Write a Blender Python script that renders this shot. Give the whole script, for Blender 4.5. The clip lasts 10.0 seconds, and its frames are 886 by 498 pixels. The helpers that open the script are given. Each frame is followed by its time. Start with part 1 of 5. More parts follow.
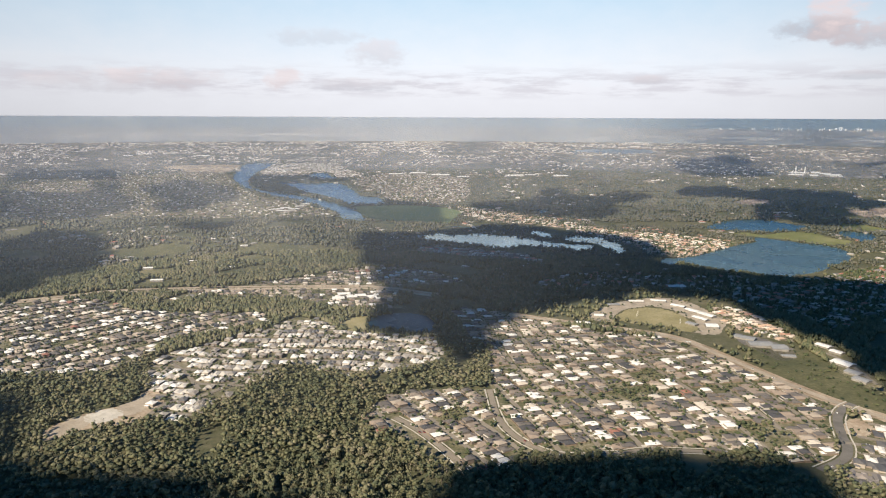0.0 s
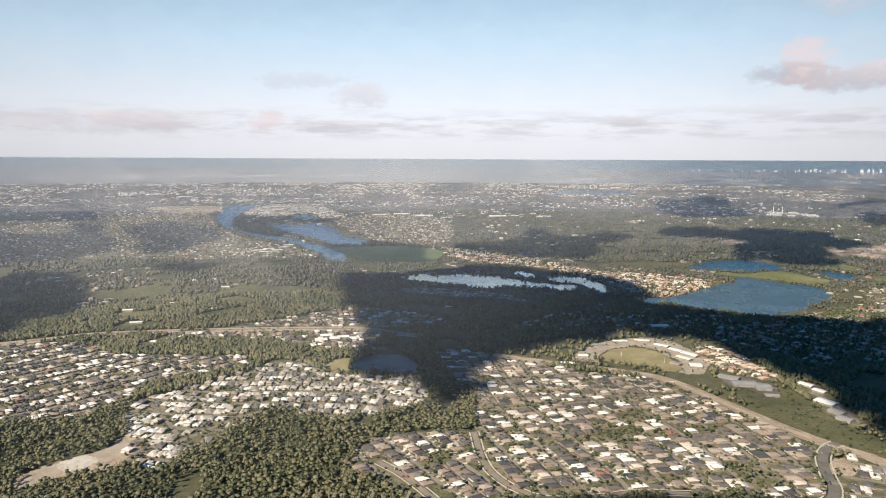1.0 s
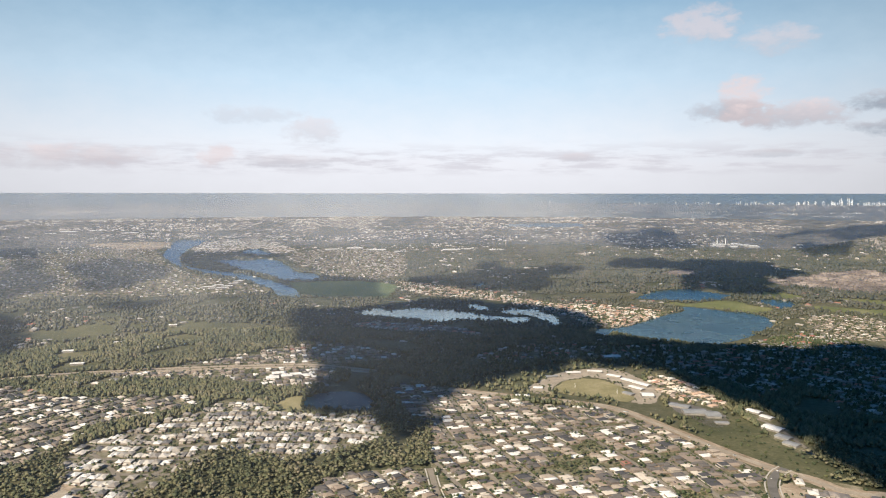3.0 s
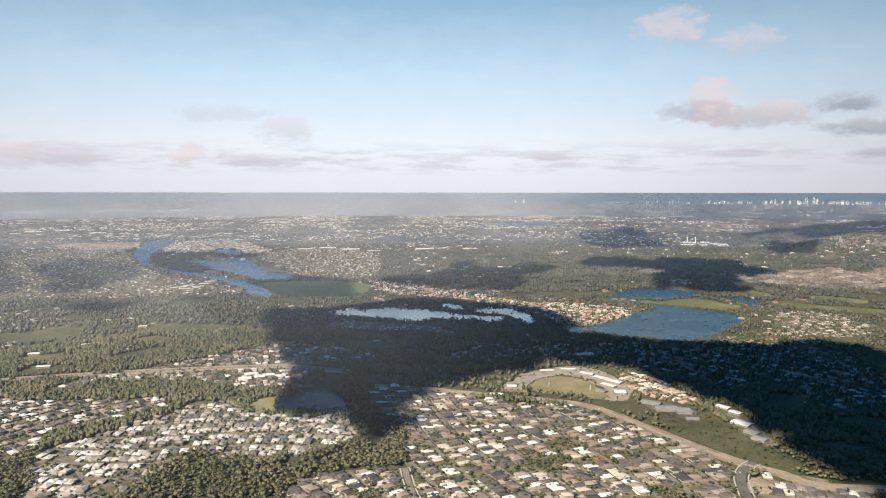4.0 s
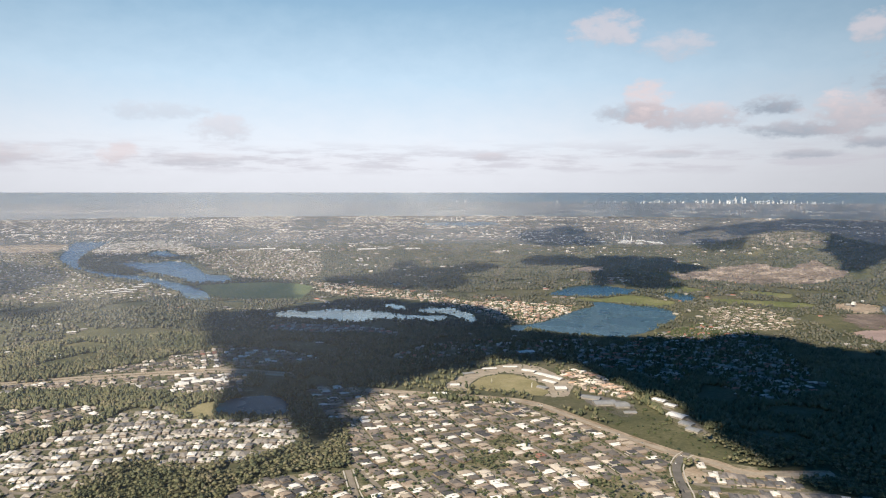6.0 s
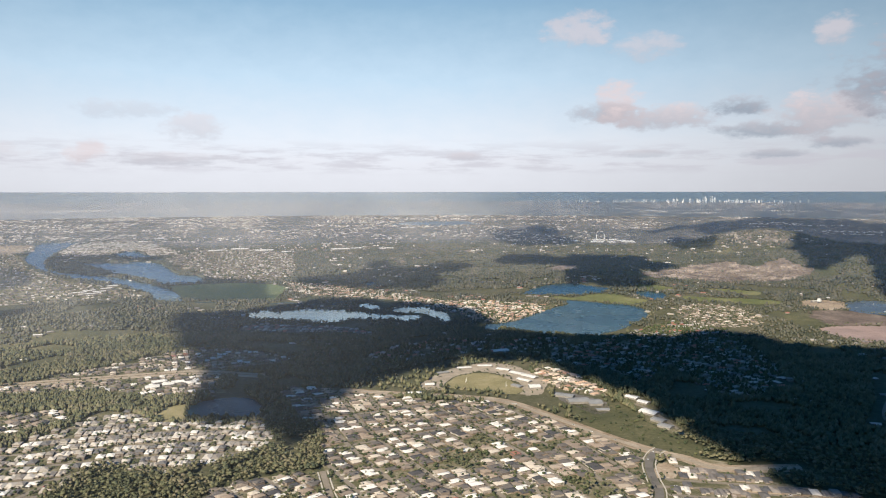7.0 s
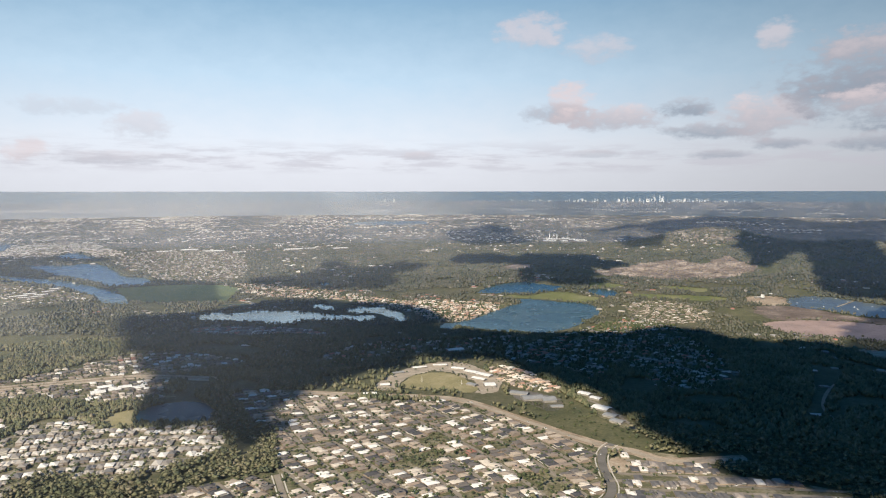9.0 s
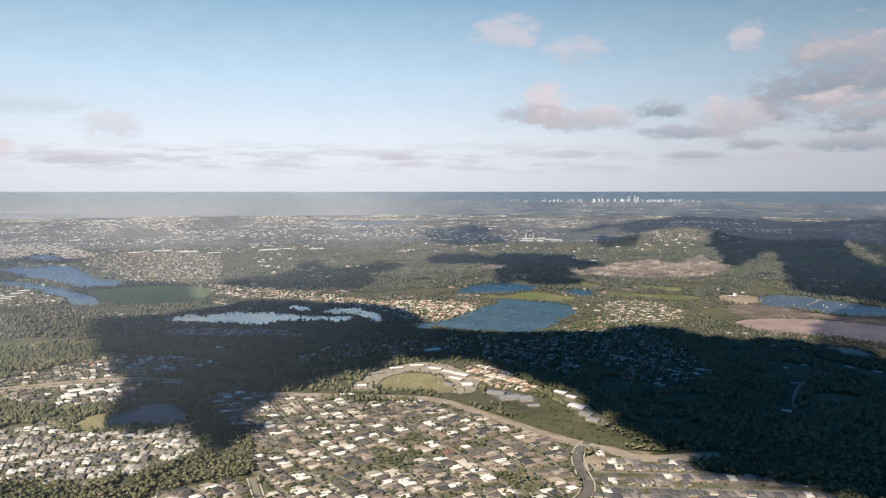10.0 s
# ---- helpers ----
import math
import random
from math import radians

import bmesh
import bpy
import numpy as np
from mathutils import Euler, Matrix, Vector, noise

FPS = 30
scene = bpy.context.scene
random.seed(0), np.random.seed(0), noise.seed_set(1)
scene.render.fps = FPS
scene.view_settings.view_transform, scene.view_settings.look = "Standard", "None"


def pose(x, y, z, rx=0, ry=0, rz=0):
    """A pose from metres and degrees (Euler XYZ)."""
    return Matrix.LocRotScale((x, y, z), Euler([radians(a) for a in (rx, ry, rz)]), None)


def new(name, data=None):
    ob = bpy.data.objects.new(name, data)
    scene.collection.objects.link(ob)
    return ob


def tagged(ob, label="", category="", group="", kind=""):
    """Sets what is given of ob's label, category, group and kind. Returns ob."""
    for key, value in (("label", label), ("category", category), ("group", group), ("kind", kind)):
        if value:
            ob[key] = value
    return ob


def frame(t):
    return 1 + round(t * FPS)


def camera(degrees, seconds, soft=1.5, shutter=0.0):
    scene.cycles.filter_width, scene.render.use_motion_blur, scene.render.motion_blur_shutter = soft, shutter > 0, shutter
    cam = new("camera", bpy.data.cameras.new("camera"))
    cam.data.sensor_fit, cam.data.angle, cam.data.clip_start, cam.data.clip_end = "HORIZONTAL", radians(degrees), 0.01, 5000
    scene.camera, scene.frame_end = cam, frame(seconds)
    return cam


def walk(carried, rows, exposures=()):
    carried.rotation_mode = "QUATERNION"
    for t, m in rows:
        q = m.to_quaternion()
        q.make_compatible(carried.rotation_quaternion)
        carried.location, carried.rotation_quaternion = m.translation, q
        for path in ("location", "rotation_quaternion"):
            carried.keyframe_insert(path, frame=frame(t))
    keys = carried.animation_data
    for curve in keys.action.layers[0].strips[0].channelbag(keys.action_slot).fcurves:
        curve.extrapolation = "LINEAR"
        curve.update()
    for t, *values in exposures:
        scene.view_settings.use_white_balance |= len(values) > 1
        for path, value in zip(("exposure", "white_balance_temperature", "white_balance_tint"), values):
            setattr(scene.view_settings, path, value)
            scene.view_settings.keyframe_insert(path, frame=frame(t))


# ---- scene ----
# ---------------------------------------------------------------- camera
# A drone hangs 430 m over the valley, tilts up and pans to its right.
EYE = 432.0
cam = camera(66.0, 10.0, soft=1.05)
TURNS = [
    (0.0, 0.000, -10.899, -0.228), (0.5, -0.555, -9.179, -0.277), (1.0, -1.375, -7.491, -0.261),
    (1.5, -2.269, -6.040, -0.176), (2.0, -3.193, -5.015, -0.147), (2.5, -4.235, -4.666, -0.083),
    (4.0, -7.486, -4.706, -0.051), (4.5, -8.680, -4.721, -0.035), (5.0, -9.879, -4.733, -0.008),
    (5.5, -11.085, -4.711, -0.021), (7.0, -14.517, -4.757, 0.055), (7.5, -15.275, -4.768, 0.026),
    (8.0, -16.258, -4.769, 0.028), (8.5, -17.296, -4.788, 0.046), (9.0, -18.333, -4.798, 0.055),
    (9.5, -19.349, -4.805, 0.060), (10.0, -20.296, -4.783, 0.033),
]
walk(cam, [(t, pose(0, 0, EYE, 0, 0, yaw) @ pose(0, 0, 0, 90 + pitch, 0, 0) @ pose(0, 0, 0, 0, 0, -roll))
           for t, yaw, pitch, roll in TURNS], exposures=[(0.0, 0.98, 5920, 11), (10.0, 0.88, 5780, 10)])

# ---------------------------------------------------------------- light
SUN_AZ, SUN_EL = 222.0, 31.0          # clockwise from +y; low afternoon sun behind the drone
TO_SUN = Vector((math.sin(radians(SUN_AZ)) * math.cos(radians(SUN_EL)),
                 math.cos(radians(SUN_AZ)) * math.cos(radians(SUN_EL)), math.sin(radians(SUN_EL))))
sun = new("sun", bpy.data.lights.new("sun", "SUN"))
sun.data.energy, sun.data.angle, sun.data.color = 5.0, radians(0.53), (1.0, 0.83, 0.58)
sun.matrix_world = Matrix.Translation((0, -500, 2500)) @ TO_SUN.to_track_quat("Z", "Y").to_matrix().to_4x4()
SKY_STRENGTH = 0.036


class Nodes:
    """Short-hand for building a node tree."""

    def __init__(self, tree):
        self.tree = tree
        tree.nodes.clear()

    def add(self, kind):
        return self.tree.nodes.new(kind)

    def link(self, a, b):
        self.tree.links.new(a, b)

    def put(self, socket, value):
        if isinstance(value, bpy.types.NodeSocket):
            self.link(value, socket)
        else:
            socket.default_value = value

    def math(self, op, a, b=0.0, c=0.0, clamp=False):
        node = self.add("ShaderNodeMath")
        node.operation, node.use_clamp = op, clamp
        for socket, value in zip(node.inputs, (a, b, c)):
            self.put(socket, value)
        return node.outputs[0]

    def mix(self, fac, a, b):
        node = self.add("ShaderNodeMix")
        node.data_type = "RGBA"
        self.put(node.inputs[0], fac)
        self.put(node.inputs[6], a if isinstance(a, bpy.types.NodeSocket) else (*a, 1))
        self.put(node.inputs[7], b if isinstance(b, bpy.types.NodeSocket) else (*b, 1))
        return node.outputs[2]

    def tone(self, joined):
        """A number of its own for each piece: stored on joined pieces, else the object's random."""
        if not joined:
            return self.add("ShaderNodeObjectInfo").outputs["Random"]
        node = self.add("ShaderNodeAttribute")
        node.attribute_name = "tone"
        return node.outputs["Fac"]

    def noise(self, vector, scale, detail=4.0, rough=0.55, out=0):
        node = self.add("ShaderNodeTexNoise")
        if vector is not None:
            self.link(vector, node.inputs["Vector"])
        node.inputs["Scale"].default_value = scale
        node.inputs["Detail"].default_value = detail
        node.inputs["Roughness"].default_value = rough
        return node.outputs[out]

    def ramp(self, fac, stops, constant=False):
        node = self.add("ShaderNodeValToRGB")
        node.color_ramp.interpolation = "CONSTANT" if constant else "LINEAR"
        while len(node.color_ramp.elements) < len(stops):
            node.color_ramp.elements.new(0.5)
        for element, (at, colour) in zip(node.color_ramp.elements, stops):
            element.position, element.color = at, (*colour, 1)
        self.put(node.inputs[0], fac)
        return node.outputs[0]

    def smooth(self, value, low, high):
        node = self.add("ShaderNodeMapRange")
        node.interpolation_type = "SMOOTHSTEP"
        self.put(node.inputs[0], value)
        node.inputs[1].default_value, node.inputs[2].default_value = low, high
        return node.outputs[0]


# azimuth, elevation, half width, half height (degrees), cover, sunlit share
CLOUDS_EAST = [
    (25.4, 12.8, 3.10, 1.56, 0.54, 1.00), (31.0, 11.4, 2.76, 1.20, 0.43, 0.90),
    (28.9, 6.9, 2.18, 2.04, 0.81, 1.00), (28.0, 6.5, 3.45, 0.96, 0.59, 0.25), (31.5, 5.9, 5.29, 1.08, 0.76, 0.55),
    (37.6, 6.5, 2.53, 0.84, 0.81, 0.10), (38.9, 4.7, 3.68, 0.72, 0.70, 0.10), (43.2, 5.6, 3.91, 1.68, 0.81, 0.55),
    (51.0, 8.0, 7.0, 3.80, 0.95, 0.10), (51.0, 6.2, 4.60, 1.20, 0.70, 0.60), (44.0, 11.2, 1.72, 1.44, 0.54, 0.85),
]
CLOUDS_WEST = [
    (44.6, 3.6, 2.18, 0.54, 0.65, 0.10), (50.9, 3.5, 3.45, 0.72, 0.70, 0.10), (40.2, 2.9, 2.30, 0.42, 0.50, 0.10),
    (31.0, 3.1, 2.30, 0.36, 0.40, 0.35), (16.4, 3.0, 2.07, 0.36, 0.38, 0.60), (-5.5, 5.1, 2.64, 1.20, 0.40, 0.65),
    (-10.0, 6.3, 4.14, 0.84, 0.26, 0.50), (-25.5, 2.6, 6.32, 0.96, 0.36, 0.60), (-21.5, 3.0, 5.17, 0.84, 0.36, 0.70),
    (-12.8, 3.0, 1.72, 0.96, 0.59, 1.00), (-7.0, 2.6, 6.90, 0.60, 0.32, 0.40), (60.0, 7.0, 6.90, 4.20, 0.92, 0.15),
]


def build_sky():
    world = bpy.data.worlds.new("sky")
    world.use_nodes = True
    scene.world = world
    n = Nodes(world.node_tree)
    sky = n.add("ShaderNodeTexSky")
    sky.sky_type, sky.sun_disc = "NISHITA", False
    sky.sun_elevation, sky.sun_rotation = radians(SUN_EL), radians(SUN_AZ)
    sky.altitude, sky.air_density, sky.dust_density, sky.ozone_density = 300, 1.0, 0.5, 3.0
    scaled = n.add("ShaderNodeVectorMath")
    scaled.operation = "MULTIPLY"
    n.link(sky.outputs[0], scaled.inputs[0])
    scaled.inputs[1].default_value = (SKY_STRENGTH * 0.13, SKY_STRENGTH * 0.96, SKY_STRENGTH * 1.42)
    colour = scaled.outputs[0]
    way = n.add("ShaderNodeTexCoord").outputs["Generated"]
    split = n.add("ShaderNodeSeparateXYZ")
    n.link(way, split.inputs[0])
    az = n.math("MULTIPLY", n.math("ARCTAN2", split.outputs[0], split.outputs[1]), 57.2958)
    el = n.math("MULTIPLY", n.math("ARCSINE", split.outputs[2]), 57.2958)
    join = n.add("ShaderNodeCombineXYZ")
    n.link(n.math("MULTIPLY", az, 0.55), join.inputs[0])
    n.link(el, join.inputs[1])
    wisp = n.noise(join.outputs[0], 0.62, 5.0, 0.6)
    puff = n.noise(join.outputs[0], 1.7, 4.0, 0.55)
    rough = n.math("MULTIPLY", n.math("SUBTRACT", n.math("ADD", wisp, n.math("MULTIPLY", puff, 0.5)), 0.75), 3.2)
    # the thick, pale air of the lowest degrees, with a bank of far stratus along the horizon
    band = n.math("ADD", el, n.math("MULTIPLY", n.math("SUBTRACT", wisp, 0.5), 2.2))
    air = n.ramp(n.math("DIVIDE", band, 24.0), [(0.0, (0.52, 0.495, 0.475)), (0.10, (0.56, 0.535, 0.515)), (0.17, (0.56, 0.558, 0.545)),
                                                (0.38, (0.40, 0.48, 0.52)), (0.62, (0.22, 0.32, 0.39)), (1.0, (0.12, 0.20, 0.30))])
    # the sky deepens away from the brightest part, over the north
    east = n.math("MULTIPLY", n.smooth(az, 8.0, 75.0), 0.42)
    west = n.math("MULTIPLY", n.smooth(n.math("MULTIPLY", az, -1.0), 0.0, 75.0), 0.40)
    aside = n.math("SUBTRACT", 0.85, n.math("ADD", east, west))
    deep = n.add("ShaderNodeVectorMath")
    deep.operation = "SCALE"
    n.link(air, deep.inputs[0])
    n.link(aside, deep.inputs["Scale"])
    colour = n.mix(n.math("SUBTRACT", 1.0, n.smooth(el, 14.0, 24.0)), colour, deep.outputs[0])
    # broken strips of far stratus over the sea
    low = n.add("ShaderNodeCombineXYZ")
    n.link(n.math("MULTIPLY", az, 0.16), low.inputs[0])
    n.link(n.math("MULTIPLY", el, 1.1), low.inputs[1])
    strips = n.smooth(n.noise(low.outputs[0], 1.3, 5.0, 0.6), 0.42, 0.62)
    window = n.math("MULTIPLY", n.smooth(el, 1.2, 2.2), n.math("SUBTRACT", 1.0, n.smooth(el, 2.8, 4.6)))
    colour = n.mix(n.math("MULTIPLY", n.math("MULTIPLY", strips, window), 0.5), colour, (0.315, 0.285, 0.285))
    lit, grey = (0.45, 0.36, 0.325), (0.17, 0.18, 0.195)
    for a, e, w, h, cover, warm in CLOUDS_EAST + CLOUDS_WEST:
        dx = n.math("DIVIDE", n.math("SUBTRACT", az, a), w)
        dy = n.math("DIVIDE", n.math("SUBTRACT", el, e), h)
        q = n.math("ADD", n.math("MULTIPLY", dx, dx), n.math("MULTIPLY", dy, dy))
        body = n.smooth(n.math("ADD", n.math("SUBTRACT", 1.15, q), rough), 0.0, 1.2)
        tone = n.math("ADD", n.math("MULTIPLY", dy, 0.35), n.math("ADD", warm, n.math("MULTIPLY", rough, 0.25)), clamp=True)
        colour = n.mix(n.math("MULTIPLY", body, cover), colour, n.mix(tone, grey, lit))
    back = n.add("ShaderNodeBackground")
    n.link(colour, back.inputs[0])
    n.link(back.outputs[0], n.add("ShaderNodeOutputWorld").inputs[0])


build_sky()

# ---------------------------------------------------------------- plan, in metres on level ground
POND = [(-160, 1371), (-158, 1428), (-136, 1463), (-100, 1476), (-61, 1472), (-33, 1451), (-19, 1405), (-16, 1338), (-44, 1330), (-79, 1345), (-109, 1352), (-138, 1352)]
LAKE = [(650, 2005), (683, 2089), (749, 2111), (817, 2144), (894, 2218), (1005, 2317), (1085, 2381), (1132, 2413), (1116, 2464), (1166, 2486), (1202, 2458), (1243, 2418), (1295, 2355), (1342, 2306), (1345, 2240), (1311, 2140), (1256, 2068), (1185, 2011), (1102, 1934), (1020, 1885), (952, 1845), (910, 1834), (878, 1865), (846, 1904), (786, 1924), (756, 1957), (734, 1991), (725, 2042), (677, 1978)]
LAKE_UPPER = [(1051, 2702), (1153, 2837), (1254, 2899), (1367, 2891), (1413, 2804), (1466, 2737), (1469, 2675), (1343, 2639), (1272, 2615), (1204, 2619), (1149, 2651), (1092, 2684)]
POOL_A = [(-78, 2457), (-63, 2504), (-32, 2539), (-1, 2550), (20, 2511), (94, 2531), (138, 2553), (200, 2524), (282, 2494), (319, 2455), (354, 2405), (407, 2356), (484, 2340), (515, 2316), (505, 2254), (472, 2236), (440, 2218), (402, 2271), (355, 2284), (318, 2297), (277, 2311), (239, 2282), (180, 2265), (134, 2299), (87, 2334), (29, 2370), (-31, 2385), (-67, 2422)]
POOL_B = [(450, 2483), (478, 2518), (528, 2502), (568, 2487), (598, 2436), (615, 2377), (612, 2289), (599, 2197), (575, 2151), (569, 2199), (558, 2271), (541, 2326), (521, 2371), (471, 2375), (441, 2411)]
RIVER = [(-1866, 6509), (-1720, 5802), (-1610, 5285), (-1502, 4852), (-1390, 4559), (-1197, 4161), (-1065, 3939), (-891, 3710), (-735, 3528), (-611, 3342), (-502, 3136), (-440, 2923), (-375, 2840), (-326, 2837), (-373, 3055), (-425, 3228), (-483, 3355), (-561, 3471), (-639, 3594), (-751, 3753), (-944, 3932), (-1115, 4124), (-1225, 4330), (-1341, 4716), (-1423, 5124), (-1479, 5550), (-1535, 6053), (-1568, 6493)]
BASIN = [(-1128, 4583), (-942, 4533), (-745, 4560), (-631, 4401), (-541, 4121), (-477, 3874), (-418, 3760), (-353, 3729), (-302, 3549), (-312, 3433), (-380, 3414), (-464, 3420), (-559, 3589), (-660, 3748), (-796, 3981), (-958, 4279)]
INLET = [(-1000, 5052), (-1017, 5358), (-948, 5408), (-860, 5192), (-768, 4944), (-821, 4902), (-900, 4906)]
LAGOON = [(1585, 9027), (2071, 9692), (2809, 9662), (2717, 8821), (2120, 8549)]
POOL_SMALL = [(423, 3154), (463, 3253), (501, 3230), (507, 3129), (451, 3076)]
SILT_POND = [(1689, 1768), (1773, 1780), (1879, 1762), (1970, 1706), (2032, 1629), (2088, 1537), (2121, 1430), (1844, 1241), (1846, 1357), (1798, 1438), (1768, 1509), (1702, 1551), (1652, 1578), (1655, 1660), (1655, 1719)]
CLEAR_POND = [(2189, 2157), (2290, 2152), (2352, 2096), (2371, 1980), (2389, 1871), (2414, 1781), (2471, 1670), (2328, 1573), (2239, 1650), (2171, 1699), (2118, 1766), (2111, 1830), (2084, 1904), (2055, 1955), (2066, 2035)]
PADDOCK = [(-452, 3332), (-266, 3385), (-98, 3375), (13, 3303), (79, 3196), (103, 3098), (62, 3010), (23, 2799), (-129, 2824), (-248, 2847), (-331, 2884), (-382, 3092)]
SPIT = [(1097, 2584), (1170, 2593), (1218, 2549), (1311, 2598), (1385, 2607), (1427, 2535), (1449, 2455), (1471, 2391), (1391, 2337), (1338, 2318), (1308, 2378), (1255, 2442), (1213, 2483), (1167, 2512), (1124, 2541)]
OVAL = [(385, 1461), (423, 1511), (481, 1531), (523, 1499), (540, 1420), (533, 1368), (498, 1352), (450, 1387), (399, 1418)]
GREEN_A = [(1642, 2786), (1731, 2732), (1753, 2663), (1660, 2619), (1584, 2686)]
GREEN_B = [(1676, 2467), (1769, 2397), (1904, 2313), (1961, 2242), (1898, 2187), (1791, 2242), (1703, 2307), (1643, 2378)]
GREEN_C = [(1774, 2033), (1813, 1954), (1785, 1843), (1693, 1767), (1651, 1804), (1674, 1884)]
GREEN_D = [(1489, 1579), (1522, 1525), (1501, 1462), (1415, 1457), (1407, 1513)]
GREEN_E = [(-638, 2027), (-583, 2063), (-500, 2025), (-513, 1981), (-594, 1986)]
GREEN_F = [(-949, 2154), (-935, 2242), (-818, 2189), (-804, 2127), (-859, 2097)]
GREEN_G = [(-26, 1963), (41, 1989), (120, 1923), (107, 1840), (7, 1860)]
PARK = [(-220, 1394), (-197, 1444), (-164, 1453), (-163, 1371), (-143, 1340), (-196, 1347)]
PARK_B = [(-8, 1582), (46, 1608), (97, 1555), (56, 1511)]
SLOPE_GRASS = [(608, 1266), (665, 1236), (696, 1208), (684, 1090), (694, 1022), (714, 966), (670, 944), (632, 988), (588, 1070), (561, 1167)]
HILL_OPEN = [(-952, 1981), (-969, 2199), (-874, 2315), (-678, 2272), (-437, 2163), (-261, 2025), (-271, 1865), (-441, 1812), (-574, 1772), (-700, 1735), (-820, 1760)]
CLEARING = [(-544, 855), (-555, 901), (-526, 939), (-481, 986), (-471, 1035), (-435, 1002), (-431, 930), (-475, 902), (-517, 876)]
EARTH_A = [(610, 937), (588, 930), (565, 895), (583, 879), (615, 895)]
QUARRY = [(1801, 3000), (2088, 3184), (2373, 3384), (2610, 3432), (2517, 3110), (2809, 3221), (2710, 3008), (2603, 2774), (2428, 2693), (2093, 2749), (1911, 2863)]
MUD = [(1904, 2039), (2035, 2004), (2064, 1886), (2098, 1749), (2199, 1621), (2268, 1531), (2138, 1442), (2097, 1544), (2041, 1637), (1979, 1714), (1888, 1770), (1789, 1796), (1790, 1888)]
SAND_STRIP = [(-83, 2258), (-15, 2278), (108, 2234), (236, 2170), (291, 2099), (323, 2021), (277, 2000), (220, 2083), (110, 2079), (-15, 2131), (-74, 2182)]
SAND_ESTATE = SAND_STRIP
SAND_HILL = [(1633, 1383), (1691, 1369), (1706, 1313), (1677, 1243), (1606, 1250), (1617, 1325)]
DRY_FIELD = [(-2462, 5970), (-2179, 6227), (-1830, 6208), (-1686, 5450), (-1918, 5355)]
SCHOOL = [(320, 1451), (395, 1554), (476, 1606), (549, 1618), (596, 1557), (612, 1464), (603, 1381), (550, 1334), (512, 1341), (539, 1368), (543, 1429), (526, 1508), (484, 1541), (423, 1521), (381, 1457), (350, 1418)]
YARD = [(587, 1342), (624, 1321), (666, 1265), (655, 1202), (612, 1177), (596, 1232)]
ROW_YARD = [(729, 1291), (761, 1261), (742, 1152), (726, 1051), (691, 1045), (691, 1123)]
LOT_A = [(-551, 898), (-526, 935), (-503, 907), (-527, 865)]
LOT_B = [(-525, 937), (-493, 965), (-467, 934), (-501, 909)]
LOT_C = [(-491, 967), (-464, 1013), (-441, 978), (-465, 936)]
LOT_D = [(-431, 1013), (-405, 1041), (-386, 1018), (-410, 987)]
ESTATE_MAIN = [(16, 1492), (61, 1525), (123, 1489), (184, 1458), (258, 1384), (353, 1332), (448, 1304), (495, 1280), (530, 1176), (570, 1090), (598, 1019), (609, 976), (549, 885), (504, 817), (448, 808), (409, 835), (359, 822), (296, 834), (197, 824), (143, 810), (102, 832), (87, 881), (77, 985), (85, 1143), (94, 1249), (53, 1317)]
ESTATE_FRONT = [(-117, 900), (-98, 984), (-75, 1023), (-21, 1040), (70, 1041), (86, 898), (106, 832), (86, 777), (40, 776), (-9, 790), (-44, 847), (-73, 883)]
ESTATE_MID = [(-515, 1122), (-515, 1200), (-426, 1283), (-341, 1396), (-277, 1439), (-214, 1351), (-153, 1325), (-15, 1291), (7, 1170), (-43, 1141), (-156, 1092), (-267, 1161), (-296, 1098), (-322, 1037), (-369, 918), (-434, 917), (-448, 1002)]
ESTATE_LEFT = [(-1106, 1358), (-1061, 1463), (-1027, 1528), (-950, 1600), (-776, 1552), (-692, 1482), (-576, 1479), (-396, 1468), (-366, 1408), (-443, 1336), (-538, 1285), (-542, 1179), (-580, 1098), (-685, 1081), (-863, 1119)]
ESTATE_ROAD = [(-688, 1665), (-580, 1684), (-431, 1784), (-297, 1904), (-156, 1959), (-39, 1908), (62, 1773), (24, 1729), (-115, 1709), (-109, 1518), (-252, 1516), (-332, 1594), (-526, 1602)]
ESTATE_NEW = [(615, 945), (658, 943), (711, 907), (726, 830), (785, 777), (827, 742), (848, 684), (810, 635), (492, 753), (517, 807), (552, 855)]
ESTATE_SHADE = [(726, 1528), (800, 1723), (994, 1815), (1312, 1996), (1394, 1826), (1311, 1611), (1211, 1378), (1002, 1189), (921, 1220), (961, 1459), (800, 1351), (792, 1445)]
ESTATE_SLOPE = [(614, 1519), (679, 1534), (704, 1444), (709, 1307), (685, 1293), (631, 1335), (612, 1401)]
ESTATE_LAKE = [(69, 3364), (239, 3226), (458, 2949), (675, 2611), (828, 2560), (975, 2448), (1070, 2393), (884, 2168), (768, 2110), (673, 2163), (660, 2317), (467, 2710), (211, 2849), (87, 3008)]
ESTATE_RIVER = [(-621, 4890), (-464, 5381), (-66, 5359), (181, 4844), (169, 4078), (117, 3523), (14, 3368), (-130, 3490), (-278, 3547), (-330, 3809), (-457, 4116), (-605, 4475)]
ESTATE_WEST = [(-2734, 4253), (-2416, 4779), (-2174, 5477), (-1738, 5452), (-1366, 4445), (-1111, 3913), (-861, 3583), (-571, 3237), (-474, 2958), (-626, 2887), (-867, 2918), (-1085, 2886), (-1332, 2932), (-1576, 2842), (-1818, 2815)]
